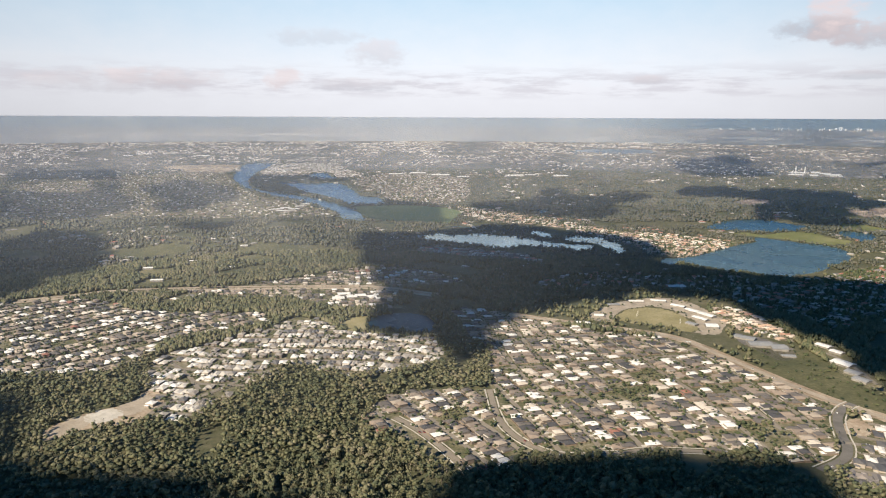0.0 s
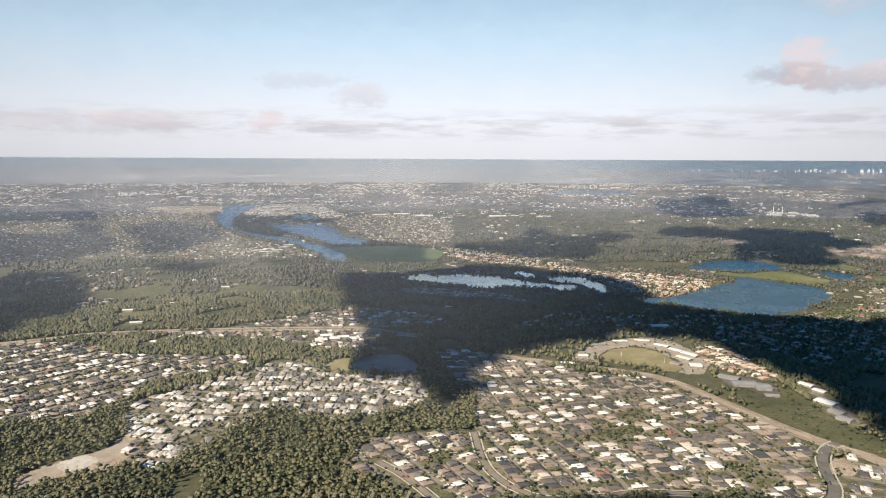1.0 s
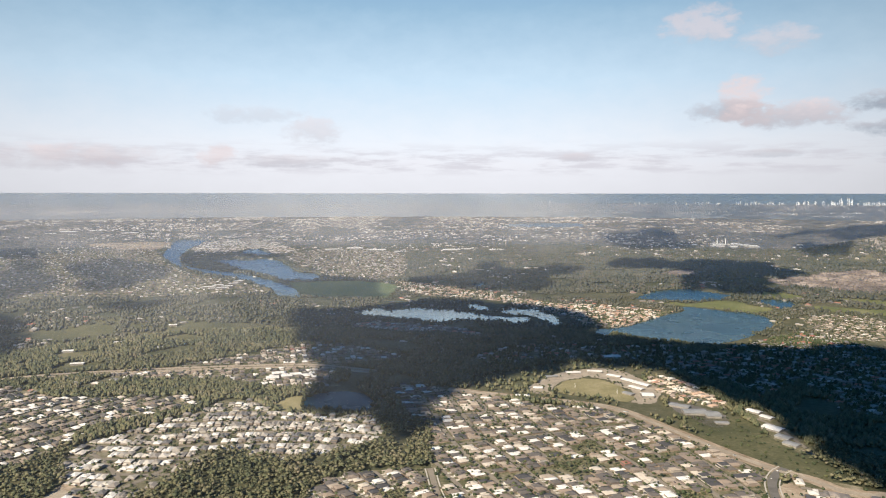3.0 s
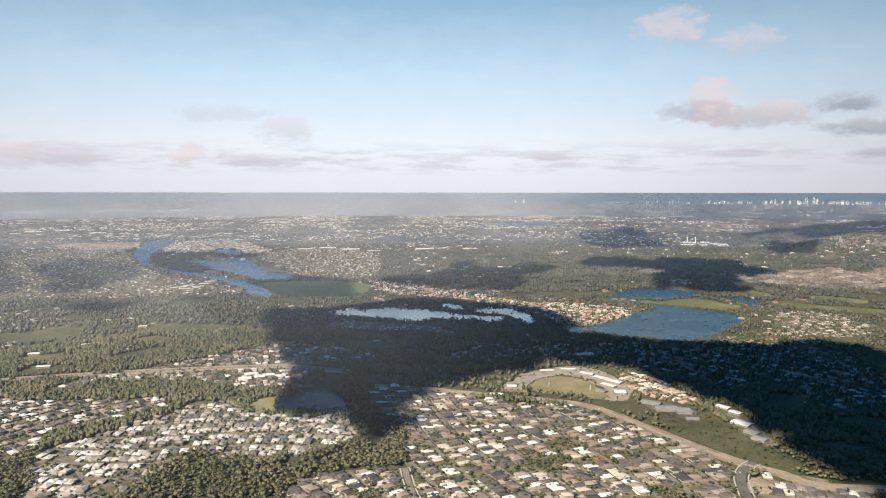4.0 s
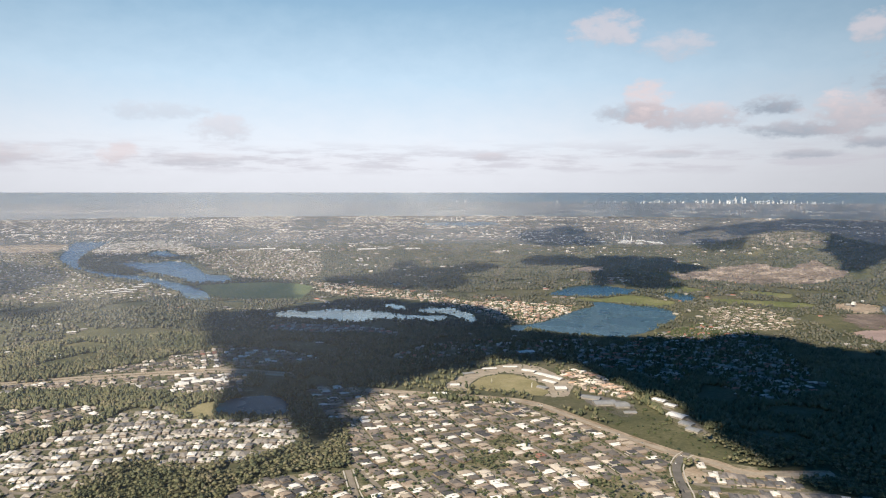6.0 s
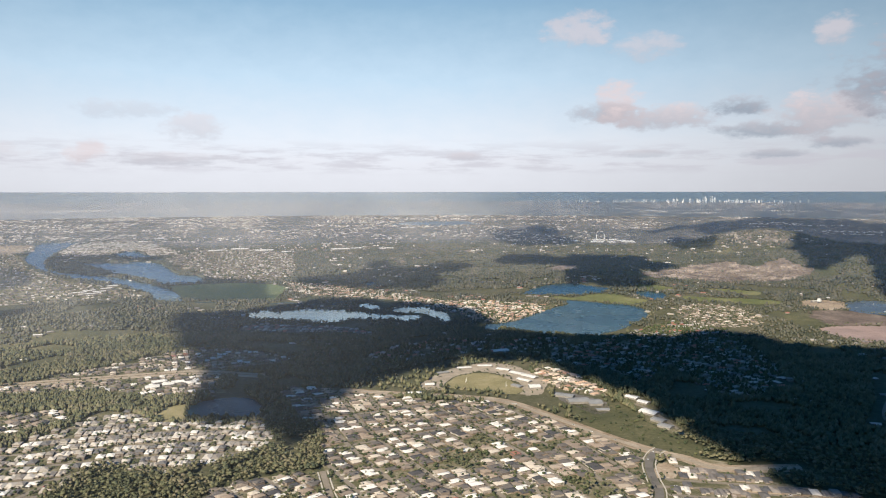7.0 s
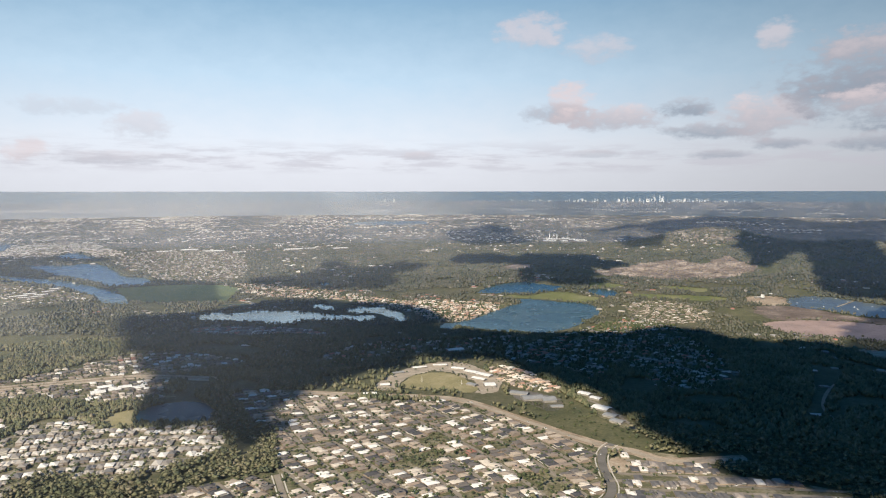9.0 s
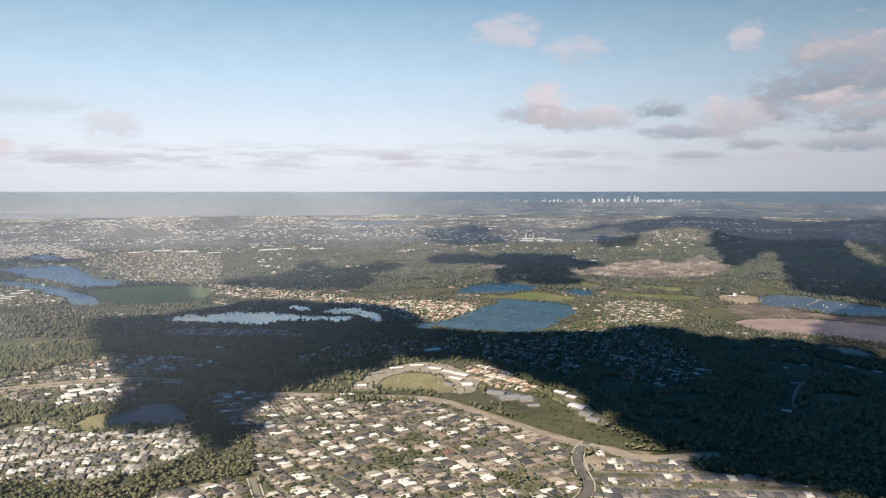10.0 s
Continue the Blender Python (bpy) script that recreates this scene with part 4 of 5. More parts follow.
def estate(polygon, angle, pitch=57.0, lot=13.8, bend=10.0, keep=0.95, clear=(), street_mat="street", cross=0.0, streets=True):
    """Streets and house lots over a patch of the plan: places, headings, and the streets' lines."""
    c, s = math.cos(radians(angle)), math.sin(radians(angle))
    turn = np.array([[c, s], [-s, c]])
    p = np.asarray(polygon, float)
    mid = p.mean(0)
    lo, hi = ((p - mid) @ turn.T).min(0), ((p - mid) @ turn.T).max(0)
    places, yaws, lines = [], [], []
    for k, v in enumerate(np.arange(lo[1] - 10, hi[1] + 10, pitch)):
        ph = rng.uniform(0, 6)
        u = np.arange(lo[0] - rng.uniform(0, lot), hi[0], lot)
        wob = lambda q: bend * np.sin(q / 95.0 + v / 210.0)
        street = np.column_stack([u, v + wob(u)]) @ turn + mid
        ok = inside(street, polygon) & ~within(street, clear)
        run = []
        for good, q in zip(list(ok) + [False], list(street) + [None]):
            if good:
                run.append(q)
            else:
                if len(run) > 3:
                    lines.append(np.array(run))
                run = []
        slope = np.arctan(bend / 95.0 * np.cos(u / 95.0 + v / 210.0))
        for side in (-1, 1):
            depth = 16.8 + rng.uniform(-1.2, 1.2, len(u))
            q = np.column_stack([u - side * np.sin(slope) * depth, v + wob(u) + side * depth]) @ turn + mid
            places.append(q)
            yaws.append(radians(angle) + slope + (0 if side > 0 else math.pi))
    xy, yaw = np.vstack(places), np.hstack(yaws)
    good = inside(xy, polygon) & ~within(xy, clear) & off_road(xy, 7.0) & (rng.random(len(xy)) < keep)
    if cross:
        u = ((xy - mid) @ turn.T)[:, 0]
        good &= np.abs((u % cross) - cross / 2) > 9
        for uu in np.arange(math.floor(lo[0] / cross) * cross + cross / 2, hi[0], cross):
            vv = np.arange(lo[1], hi[1], 12.0)
            q = np.column_stack([np.full(len(vv), uu), vv]) @ turn + mid
            q = q[inside(q, polygon) & ~within(q, clear)]
            if len(q) > 4 and np.hypot(*np.diff(q, axis=0).T).max() < 20:
                lines.append(q)
    for line in lines if streets else ():
        tagged(strip("road", line, 8.0, M[street_mat], 0.4), "narrow suburban street between houses", "street", kind="structure")
    return xy[good], yaw[good], lines


GROVES = [[(259, 994), (324, 994), (338, 1058), (274, 1066)], [(324, 1058), (377, 1094), (367, 1138), (324, 1109)], [(295, 1397), (367, 1375), (377, 1418), (310, 1440)],
          [(432, 842), (482, 850), (475, 922), (432, 922)], [(-7, 922), (29, 922), (36, 965), (-2, 962)]]
main_xy, main_yaw, _ = estate(ESTATE_MAIN, -78, clear=GROVES, cross=150)
front_xy, front_yaw, _ = estate(ESTATE_FRONT, -62, clear=GROVES, bend=4)
newer_xy, newer_yaw, _ = estate(ESTATE_NEW, -25, pitch=54, lot=13.5, bend=2, clear=[EARTH_A])
mid_xy, mid_yaw, _ = estate(ESTATE_MID, -8, bend=14, lot=14.4, keep=0.88)
left_xy, left_yaw, _ = estate(ESTATE_LEFT, 44, lot=15.5, bend=12, keep=0.88)
side_xy, side_yaw, _ = estate(ESTATE_ROAD, 8, lot=15.5, keep=0.84)
shade_xy, shade_yaw, _ = estate(ESTATE_SHADE, -66, lot=16, pitch=66, keep=0.66)
slope_xy, slope_yaw, _ = estate(ESTATE_SLOPE, -66, lot=15, pitch=50, bend=3)
shore_xy, shore_yaw, _ = estate(ESTATE_LAKE, -35, lot=15, pitch=62, keep=0.78, clear=WATERS)
river_xy, river_yaw, _ = estate(ESTATE_RIVER, -20, lot=19, pitch=74, bend=22, keep=0.72, clear=WATERS)
point_xy, point_yaw, _ = estate(ESTATE_POINT, -20, lot=21, pitch=70, bend=22, keep=0.62, clear=WATERS)
west_xy, west_yaw, _ = estate(ESTATE_WEST, 25, lot=23, pitch=90, bend=26, keep=0.72, clear=WATERS)
van_xy, van_yaw, _ = estate(CARAVANS, 40, lot=10, pitch=46, bend=10, keep=0.62)
van_xy = van_xy + rng.normal(0, 7, van_xy.shape)
sand_xy, sand_yaw, _ = estate(SAND_ESTATE, -10, lot=17, pitch=54, bend=4, keep=0.7, clear=WATERS)
valley_row_xy, valley_row_yaw, _ = estate(ESTATE_VALLEY, -20, lot=21, pitch=62, bend=14, keep=0.5, clear=[ESTATE_SHADE, LAKE, SCHOOL], streets=False)
hill_xy, hill_yaw, _ = estate(ESTATE_HILL, 60, lot=24, pitch=60, keep=0.3, streets=False)


def scatter(bounds, count, seed):
    g = np.random.default_rng(seed)
    a0, a1, d0, d1 = bounds
    a = np.radians(g.uniform(a0, a1, count))
    d = np.sqrt(g.uniform(d0 * d0, d1 * d1, count))
    return np.column_stack([d * np.sin(a), d * np.cos(a)])


def tint(xy, share):
    """Per-piece tones: broad drifts over the estate mixed with chance."""
    return np.clip(np.where(rng.random(len(xy)) < share, rng.random(len(xy)), 0.5 + 0.7 * fuzz(xy, 60.0, 3.0)), 0, 0.999)


def house_rows(name, kits, xy, yaw, roof, label, up=0.15, grow=1.0):
    size = rng.uniform(0.88, 1.08, (len(xy), 3)) * grow
    yaw = yaw + rng.normal(0, 0.03, len(xy)) + rng.integers(0, 2, len(xy)) * math.pi
    ob = stamp(name, kits, xy, yaw, size, [M["walls"], M[roof]], up)
    return tagged(ob, label, "houses", kind="stuff")


near_xy = np.vstack([main_xy, front_xy, newer_xy])
near_yaw = np.hstack([main_yaw, front_yaw, newer_yaw])
is_new = np.arange(len(near_xy)) >= len(main_xy) + len(front_xy)


# back and side fences of a lot
FENCE = merge([(np.array([(x0, y0, 0), (x1, y1, 0), (x1, y1, 1.9), (x0, y0, 1.9), (x0 + t, y0 + t, 0), (x1 + t, y1 + t, 0), (x1 + t, y1 + t, 1.9), (x0 + t, y0 + t, 1.9)], float),
                np.array([(0, 1, 2), (0, 2, 3), (5, 4, 7), (5, 7, 6), (3, 2, 6), (3, 6, 7)]), np.zeros(6, int))
               for x0, y0, x1, y1, t in ((-6.8, -4, -6.8, 11, 0.12), (-6.8, 11, 6.8, 11, 0.12), (6.8, 11, 6.8, -4, 0.12))])
tagged(stamp("fences", [FENCE], near_xy, near_yaw, np.ones((len(near_xy), 3)), [M["fence"]], 0.15), "timber back fences between house lots", "fences", kind="stuff")


def rest_of_estate(xy, yaw, kinds):
    for kind, roof, label in ((0, "roofs_mixed", "rows of suburban houses with pale and brown hipped roofs"), (1, "roofs_dark", "rows of new houses with dark hipped roofs"),
                              (2, "roofs_pale", "rows of houses with pale hipped roofs beside forest")):
        if (kinds == kind).any():
            house_rows("estate_houses", HOUSES, xy[kinds == kind], yaw[kinds == kind], roof, label)


def pick_kit(kit, which):
    v, f, m = kit
    f = f[m == which]
    used, flat = np.unique(f, return_inverse=True)
    return v[used], flat.reshape(-1, 3)


def box(x0, x1, y0, y1, z0, z1):
    v = np.array([(x, y, z) for z in (z0, z1) for x, y in ((x0, y0), (x1, y0), (x1, y1), (x0, y1))], float)
    q = [(0, 3, 2, 1), (4, 5, 6, 7), (0, 1, 5, 4), (1, 2, 6, 5), (2, 3, 7, 6), (3, 0, 4, 7)]
    return v, np.array([t for a, b, c, d in q for t in ((a, b, c), (a, c, d))])


def house_parts(roof_mats):
    """The house plans as part meshes, with a roof mesh for each given roof material."""
    # garage fronts of the plans: x centre, y, width
    fronts = [(3.2, -9.0, 4.8), (3.4, -10.0, 4.8), (-3.5, -10.0, 4.8), (-2.7, -10.0, 4.8), (-2.5, -10.0, 4.8)]
    sides = [6.3, 6.3, 6.3, 5.8, 6.4]
    parts = []
    for kit, (gx, gy, gw), side in zip(HOUSES, fronts, sides):
        x0, x1 = (-side - 0.06, -side) if gx > 0 else (side, side + 0.06)
        pieces = [("wall", mesh_of("wall", *pick_kit(kit, 0), [M["wall"]]), ""),
                  ("garage_door", mesh_of("garage_door", *box(gx - gw / 2, gx + gw / 2, gy - 0.08, gy + 0.02, 0.1, 2.3), [M["door"]]), ""),
                  ("driveway", mesh_of("driveway", *box(gx - gw / 2, gx + gw / 2, gy - 5.5, gy - 0.1, -0.3, 0.28), [M["concrete"]]), "pale concrete driveway"),
                  ("window", mesh_of("window", *box(x0, x1, -1, 2.5, 0.9, 2.1), [M["glass"]]), "")]
        parts.append((pieces, [mesh_of("roof", *pick_kit(kit, 1), [m]) for m in roof_mats]))
    return parts


def build_houses(xy, yaw, parts, which, labels, group):
    places, _ = spots(xy, 0.15)
    panels = []
    for kit in HOUSES:
        v, f = pick_kit(kit, 1)
        q = v[f]
        normal = np.cross(q[:, 1] - q[:, 0], q[:, 2] - q[:, 0])
        best = int(np.argmax(np.where(normal[:, 2] > 0, np.linalg.norm(normal, axis=1), 0)))
        c, up = q[best].mean(0), normal[best] / np.linalg.norm(normal[best])
        along = np.cross((0, 0, 1), up)
        along /= np.linalg.norm(along)
        down = np.cross(up, along)
        corner = [c + along * a * 2.4 + down * d * 0.85 + up * h for h in (0.04, 0.12) for a, d in ((-1, -1), (1, -1), (1, 1), (-1, 1))]
        panels.append(mesh_of("solar_panel", np.array(corner), box(0, 1, 0, 1, 0, 1)[1], [M["panel"]]))
    for p, turn, w in zip(places, yaw, which):
        k = int(rng.integers(0, len(parts)))
        pieces, roofs = parts[k]
        home = new("house")
        s = rng.uniform(0.90, 1.04)
        home.matrix_basis = Matrix.LocRotScale(Vector(p), Euler((0, 0, turn + rng.normal(0, 0.03))), Vector((s * rng.choice((-1, 1)), s, s)))
        for name, me, label in pieces:
            part(name, me, home, label)
        roof = part("roof", roofs[w], home)
        if rng.random() < 0.22:
            part("solar_panel", panels[k], roof, "dark blue solar panels on the roof slope")
        tagged(home, ("two-storey " if k == 3 else "single-storey ") + labels[w], "house", group)


house_rows("estate_houses", HOUSES, left_xy, left_yaw, "roofs_mixed", "dense rows of houses with grey and brown roofs")
house_rows("roadside_houses", HOUSES, side_xy, side_yaw, "roofs_mixed", "houses with pale roofs along the highway")
house_rows("shaded_houses", HOUSES, shade_xy, shade_yaw, "roofs_faded", "older houses with grey and red roofs under cloud shade")
house_rows("hillside_houses", HOUSES, slope_xy, slope_yaw, "roofs_warm", "row of houses with brown and red tile roofs")
house_rows("lakeside_houses", HOUSES, shore_xy, shore_yaw, "roofs_warm", "lakeside houses with terracotta and cream roofs")
house_rows("river_houses", HOUSES, river_xy + rng.normal(0, 5, river_xy.shape), river_yaw, "roofs_mixed", "far waterfront houses with white and tan roofs", grow=0.9)
house_rows("point_houses", HOUSES, point_xy + rng.normal(0, 5, point_xy.shape), point_yaw, "roofs_white", "white-roofed houses on a river point", grow=1.05)
house_rows("town_houses", HOUSES, west_xy + rng.normal(0, 5, west_xy.shape), west_yaw, "roofs_mixed", "far houses with pale and brown roofs", grow=0.9)
house_rows("park_cabins", VANS, van_xy, van_yaw, "roofs_mixed", "closely set white and tan caravan-park cabins")
house_rows("backwater_houses", HOUSES, sand_xy, sand_yaw, "roofs_faded", "grey and red roofed houses on a sandy strip by the backwater")
house_rows("valley_houses", HOUSES, valley_row_xy + rng.normal(0, 5, valley_row_xy.shape), valley_row_yaw, "roofs_faded", "older houses among dark trees below the lake")
house_rows("forest_houses", HOUSES, hill_xy, hill_yaw, "roofs_faded", "scattered houses in the shaded forest")

# ---------------------------------------------------------------- far towns and scattered houses


def far_towns():
    xy = scatter((-40, 60, 3600, 18500), 34000, 21)
    d = np.hypot(xy[:, 0], xy[:, 1])
    az = np.degrees(np.arctan2(xy[:, 0], xy[:, 1]))
    town = fuzz(xy, 900.0, 5.0) + 0.6 * fuzz(xy, 260.0, 8.0) + 0.25 - 0.012 * np.maximum(az - 10, 0)
    ok = (town > np.where(d < 5600, 0.06, 0.2)) & ~within(xy, WATERS + [PADDOCK, QUARRY, DRY_FIELD] + ESTATES)
    xy, d = xy[ok], d[ok]
    size = np.column_stack([rng.uniform(0.9, 2.2, len(xy)), rng.uniform(0.8, 1.5, len(xy)), rng.uniform(0.8, 1.4, len(xy))]) * (1.1 + d / 16000)[:, None]
    for lo, hi, label in ((0, 5400, "scattered pale roofs of suburbs on the plain"), (5400, 24000, "pale specks of distant suburbs near the coast")):
        k = (d >= lo) & (d < hi)
        tagged(stamp("distant_houses", SMALL, xy[k], rng.uniform(0, 3.1, k.sum()), size[k], [M["walls"], M["roofs_mixed" if lo == 0 else "roofs_white"]], 0.2), label, "houses", kind="stuff")
    xy = scatter((-36, 56, 1550, 3600), 2200, 22)
    ok = ~within(xy, WATERS + GREENS + BARES + ESTATES) & (fuzz(xy, 240.0, 12.0) > 0.12)
    xy = xy[ok]
    tagged(stamp("valley_houses", HOUSES, xy, rng.uniform(0, 6.2, len(xy)), rng.uniform(0.9, 1.3, (len(xy), 3)), [M["walls"], M["roofs_faded"]], 0.1),
           "scattered houses among the valley trees", "houses", kind="stuff")
    return xy


valley_xy = far_towns()

# ---------------------------------------------------------------- trees
def ico():
    t = (1 + 5 ** 0.5) / 2
    v = np.array([(-1, t, 0), (1, t, 0), (-1, -t, 0), (1, -t, 0), (0, -1, t), (0, 1, t), (0, -1, -t), (0, 1, -t), (t, 0, -1), (t, 0, 1), (-t, 0, -1), (-t, 0, 1)], float)
    f = np.array([(0, 11, 5), (0, 5, 1), (0, 1, 7), (0, 7, 10), (0, 10, 11), (1, 5, 9), (5, 11, 4), (11, 10, 2), (10, 7, 6), (7, 1, 8),
                  (3, 9, 4), (3, 4, 2), (3, 2, 6), (3, 6, 8), (3, 8, 9), (4, 9, 5), (2, 4, 11), (6, 2, 10), (8, 6, 7), (9, 8, 1)])
    return v / np.linalg.norm(v[0]), f


def trunk_kit(height, r, lean):
    ang = np.arange(5) * 2 * math.pi / 5
    ring = np.column_stack([np.cos(ang), np.sin(ang)])
    v = np.vstack([np.column_stack([ring * r, np.full(5, -1.0)]), np.column_stack([ring * r * 0.35 + lean, np.full(5, height)])])
    f = [t for i in range(5) for t in ((i, (i + 1) % 5, 5 + (i + 1) % 5), (i, 5 + (i + 1) % 5, 5 + i))]
    return v, np.array(f), np.zeros(len(f), int)


def tree_kit(seed, blobs, leaves, trunk=True, tall=14.0, wide=4.2):
    """An open gum-like tree: tapered trunk and limbs (0), crown of jagged clumps and loose sprays (1)."""
    g = np.random.default_rng(seed)
    kits = []
    if trunk:
        lean = g.normal(0, 0.5, 2)
        kits.append(trunk_kit(tall * 0.75, 0.38, lean))
        for _ in range(1 if blobs > 3 else 0):
            v, f, m = trunk_kit(tall * 0.8, 0.2, g.normal(0, wide * 0.5, 2))
            v[:5, 2] = tall * 0.3
            kits.append((v, f, m))
    bv, bf = ico()
    for i in range(blobs):
        a, q = g.uniform(0, 6.28), wide * 0.62 * math.sqrt(g.random())
        c = np.array([q * math.cos(a), q * math.sin(a), tall * g.uniform(0.45, 0.88) - 0.25 * q])
        r = wide * g.uniform(0.46, 0.70) if blobs > 1 else wide
        v = bv * (r * g.uniform(0.62, 1.35, (12, 1))) * (1, 1, g.uniform(0.6, 0.85)) + c
        kits.append((v, bf, np.ones(20, int)))
    for i in range(leaves):
        a, q = g.uniform(0, 6.28), wide * g.uniform(0.3, 1.15)
        c = np.array([q * math.cos(a), q * math.sin(a), tall * g.uniform(0.5, 1.0) - 0.2 * q])
        v = c + g.normal(0, wide * 0.20, (3, 3))
        kits.append((v, np.array([(0, 1, 2)]), np.ones(1, int)))
    return merge(kits)


NEAR_TREES = [tree_kit(s, 3, 26, tall=t, wide=w) for s, t, w in ((1, 14, 3.8), (2, 16, 3.4), (3, 11, 3.9), (4, 17, 3.3), (5, 12, 3.0), (6, 15, 4.3))]
MID_TREES = [tree_kit(s, 1, 8, trunk=False, tall=11.5, wide=2.6) for s in range(20, 28)]


def tuft(seed, wide=5.0, high=6.5):
    """A far tree or clump, eight jagged faces."""
    g = np.random.default_rng(seed)
    v = np.array([(1, 0, 0.4), (0, 1, 0.4), (-1, 0, 0.4), (0, -1, 0.4), (0, 0, 1), (0, 0, -0.2)]) * (wide, wide, high) * g.uniform(0.7, 1.3, (6, 1))
    f = np.array([(0, 1, 4), (1, 2, 4), (2, 3, 4), (3, 0, 4), (1, 0, 5), (2, 1, 5), (3, 2, 5), (0, 3, 5)])
    return v, f, np.ones(8, int)


TUFTS = [tuft(s) for s in range(6)]
FAR_TREES = [merge([tuft(s, 3.3, 8.5), (tuft(s + 9, 2.2, 5.5)[0] + (2.2, 1.2, 2.5), *tuft(s + 9)[1:])]) for s in range(30, 38)]
ROUND_TUFTS = [tuft(s, 4.0, 9.0) for s in range(50, 58)]
SMALL_TUFTS = [tuft(s, 2.4, 4.6) for s in range(60, 66)]
SHRUBS = [tree_kit(s, 1, 6, trunk=False, tall=5.5, wide=2.2) for s in range(40, 44)]


def thin(xy, keep_off, road_gap):
    """Only the places that are clear of the given patches and of the roads."""
    xy = off_halls(xy[~within(xy, keep_off)])
    return xy[off_road(xy, road_gap)]


def shore_fringe():
    """Trees standing close along the banks."""
    out = []
    for poly, step, wide in ((LAKE, 11, 16), (POOL_A, 26, 7), (POOL_B, 30, 7), (LAKE_UPPER, 13, 18), (RIVER, 26, 7), (BASIN, 40, 6), (PADDOCK, 14, 9), (SILT_POND, 14, 10), (CLEAR_POND, 18, 8)):
        line = curve(poly, step, True)
        for _ in range(2):
            q = line + rng.normal(0, wide, line.shape)
            out.append(q[~within(q, WATERS + [PADDOCK, SPIT, MUD])])
    return np.vstack(out)


HALLS = []


def off_halls(xy):
    keep = np.ones(len(xy), bool)
    for x, y, r in HALLS:
        keep &= (xy[:, 0] - x) ** 2 + (xy[:, 1] - y) ** 2 > r * r
    return xy[keep]


def build_forest():
    solid = WATERS + GREENS + BARES + ESTATES
    near = thin(scatter((-40, 60, 560, 1300), 33000, 31), solid, 3)
    near = near[~inside(near, SCHOOL_EDGE) | (rng.random(len(near)) < 0.15)]
    open_ground = fuzz(near, 70.0, 2.0)
    near = near[open_ground > -0.5]
    mid = thin(scatter((-40, 60, 1300, 2160), 62000, 32), solid, 3)
    mid = mid[fuzz(mid, 120.0, 4.0) > -0.34]
    mid = mid[~inside(mid, SCHOOL_EDGE) | (rng.random(len(mid)) < 0.15)]
    back = thin(scatter((-40, 60, 2160, 7000), 190000, 33), solid, 3)
    span = np.hypot(back[:, 0], back[:, 1]) * (1 + 0.25 * fuzz(back, 700.0, 41.0))
    back = back[rng.random(len(back)) > np.clip((span - 3800) / 2600, 0, 1)]
    back = back[fuzz(back, 170.0, 6.0) > -0.22]
    mid = mid[~inside(mid, HILL_OPEN) | (rng.random(len(mid)) < 0.92 + 0.8 * fuzz(mid, 60.0, 15.0))]
    back = back[~inside(back, HILL_OPEN) | (rng.random(len(back)) < 0.92 + 0.8 * fuzz(back, 60.0, 15.0))]
    far = scatter((-40, 60, 5100, 13800), 46000, 34)
    far = far[~within(far, WATERS + [PADDOCK, QUARRY, DRY_FIELD, ESTATE_RIVER, ESTATE_POINT, ESTATE_WEST]) & (fuzz(far, 500.0, 7.0) > -0.12)]
    deep = np.hypot(back[:, 0], back[:, 1]) > 3000
    d = np.hypot(near[:, 0], near[:, 1])
    order = np.argsort(d)
    singles, rest = near[order[:290]], near[order[290:]]
    deeper = np.hypot(rest[:, 0], rest[:, 1]) > 820
    rest, middle = rest[~deeper], rest[deeper]

    def grow(xy, lo, hi):
        s = 1.12 * rng.uniform(lo, hi, len(xy)) * (1 + 0.3 * fuzz(xy, 90.0, 11.0))
        return np.column_stack([s * rng.uniform(0.85, 1.2, len(xy)), s * rng.uniform(0.85, 1.2, len(xy)), s * rng.uniform(0.8, 1.15, len(xy))])

    # the nearest trees stand singly
    pieces = []
    full = [tree_kit(s, 6, 44, tall=t, wide=w) for s, t, w in ((1, 15, 4.6), (2, 17, 4.2), (3, 12, 4.8), (4, 19, 4.0), (5, 13, 3.6), (6, 16, 5.4))]
    for kit in full:
        pieces.append((mesh_of("trunk", *pick_kit(kit, 0), [M["bark"]]), mesh_of("crown", *pick_kit(kit, 1), [M["leaf"]])))
    places, _ = spots(singles)
    for p, s in zip(places, grow(singles, 0.7, 1.2)):
        trunk, crown = pieces[int(rng.integers(0, len(pieces)))]
        tree = new("tree")
        tree.matrix_basis = Matrix.LocRotScale(Vector(p), Euler((0, 0, rng.uniform(0, 6.28))), Vector(s))
        part("trunk", trunk, tree)
        part("crown", crown, tree)
        tagged(tree, "tall olive-green gum tree in dense forest", "tree", "forest trees")
    for name, kits, xy, lo, hi, label in (
            ("forest", NEAR_TREES, rest, 0.7, 1.2, "dense olive-green eucalypt forest"), ("forest", MID_TREES, middle, 0.75, 1.25, "eucalypt forest beside the estates"), ("forest", FAR_TREES, mid, 0.8, 1.3, "eucalypt forest between the estates"),
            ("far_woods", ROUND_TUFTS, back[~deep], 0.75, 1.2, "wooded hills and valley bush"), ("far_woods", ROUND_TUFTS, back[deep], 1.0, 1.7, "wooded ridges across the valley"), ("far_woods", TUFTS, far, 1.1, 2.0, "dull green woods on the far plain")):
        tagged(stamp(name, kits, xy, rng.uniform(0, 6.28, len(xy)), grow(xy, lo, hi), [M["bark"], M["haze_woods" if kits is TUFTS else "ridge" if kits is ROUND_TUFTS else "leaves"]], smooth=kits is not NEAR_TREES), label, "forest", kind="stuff")
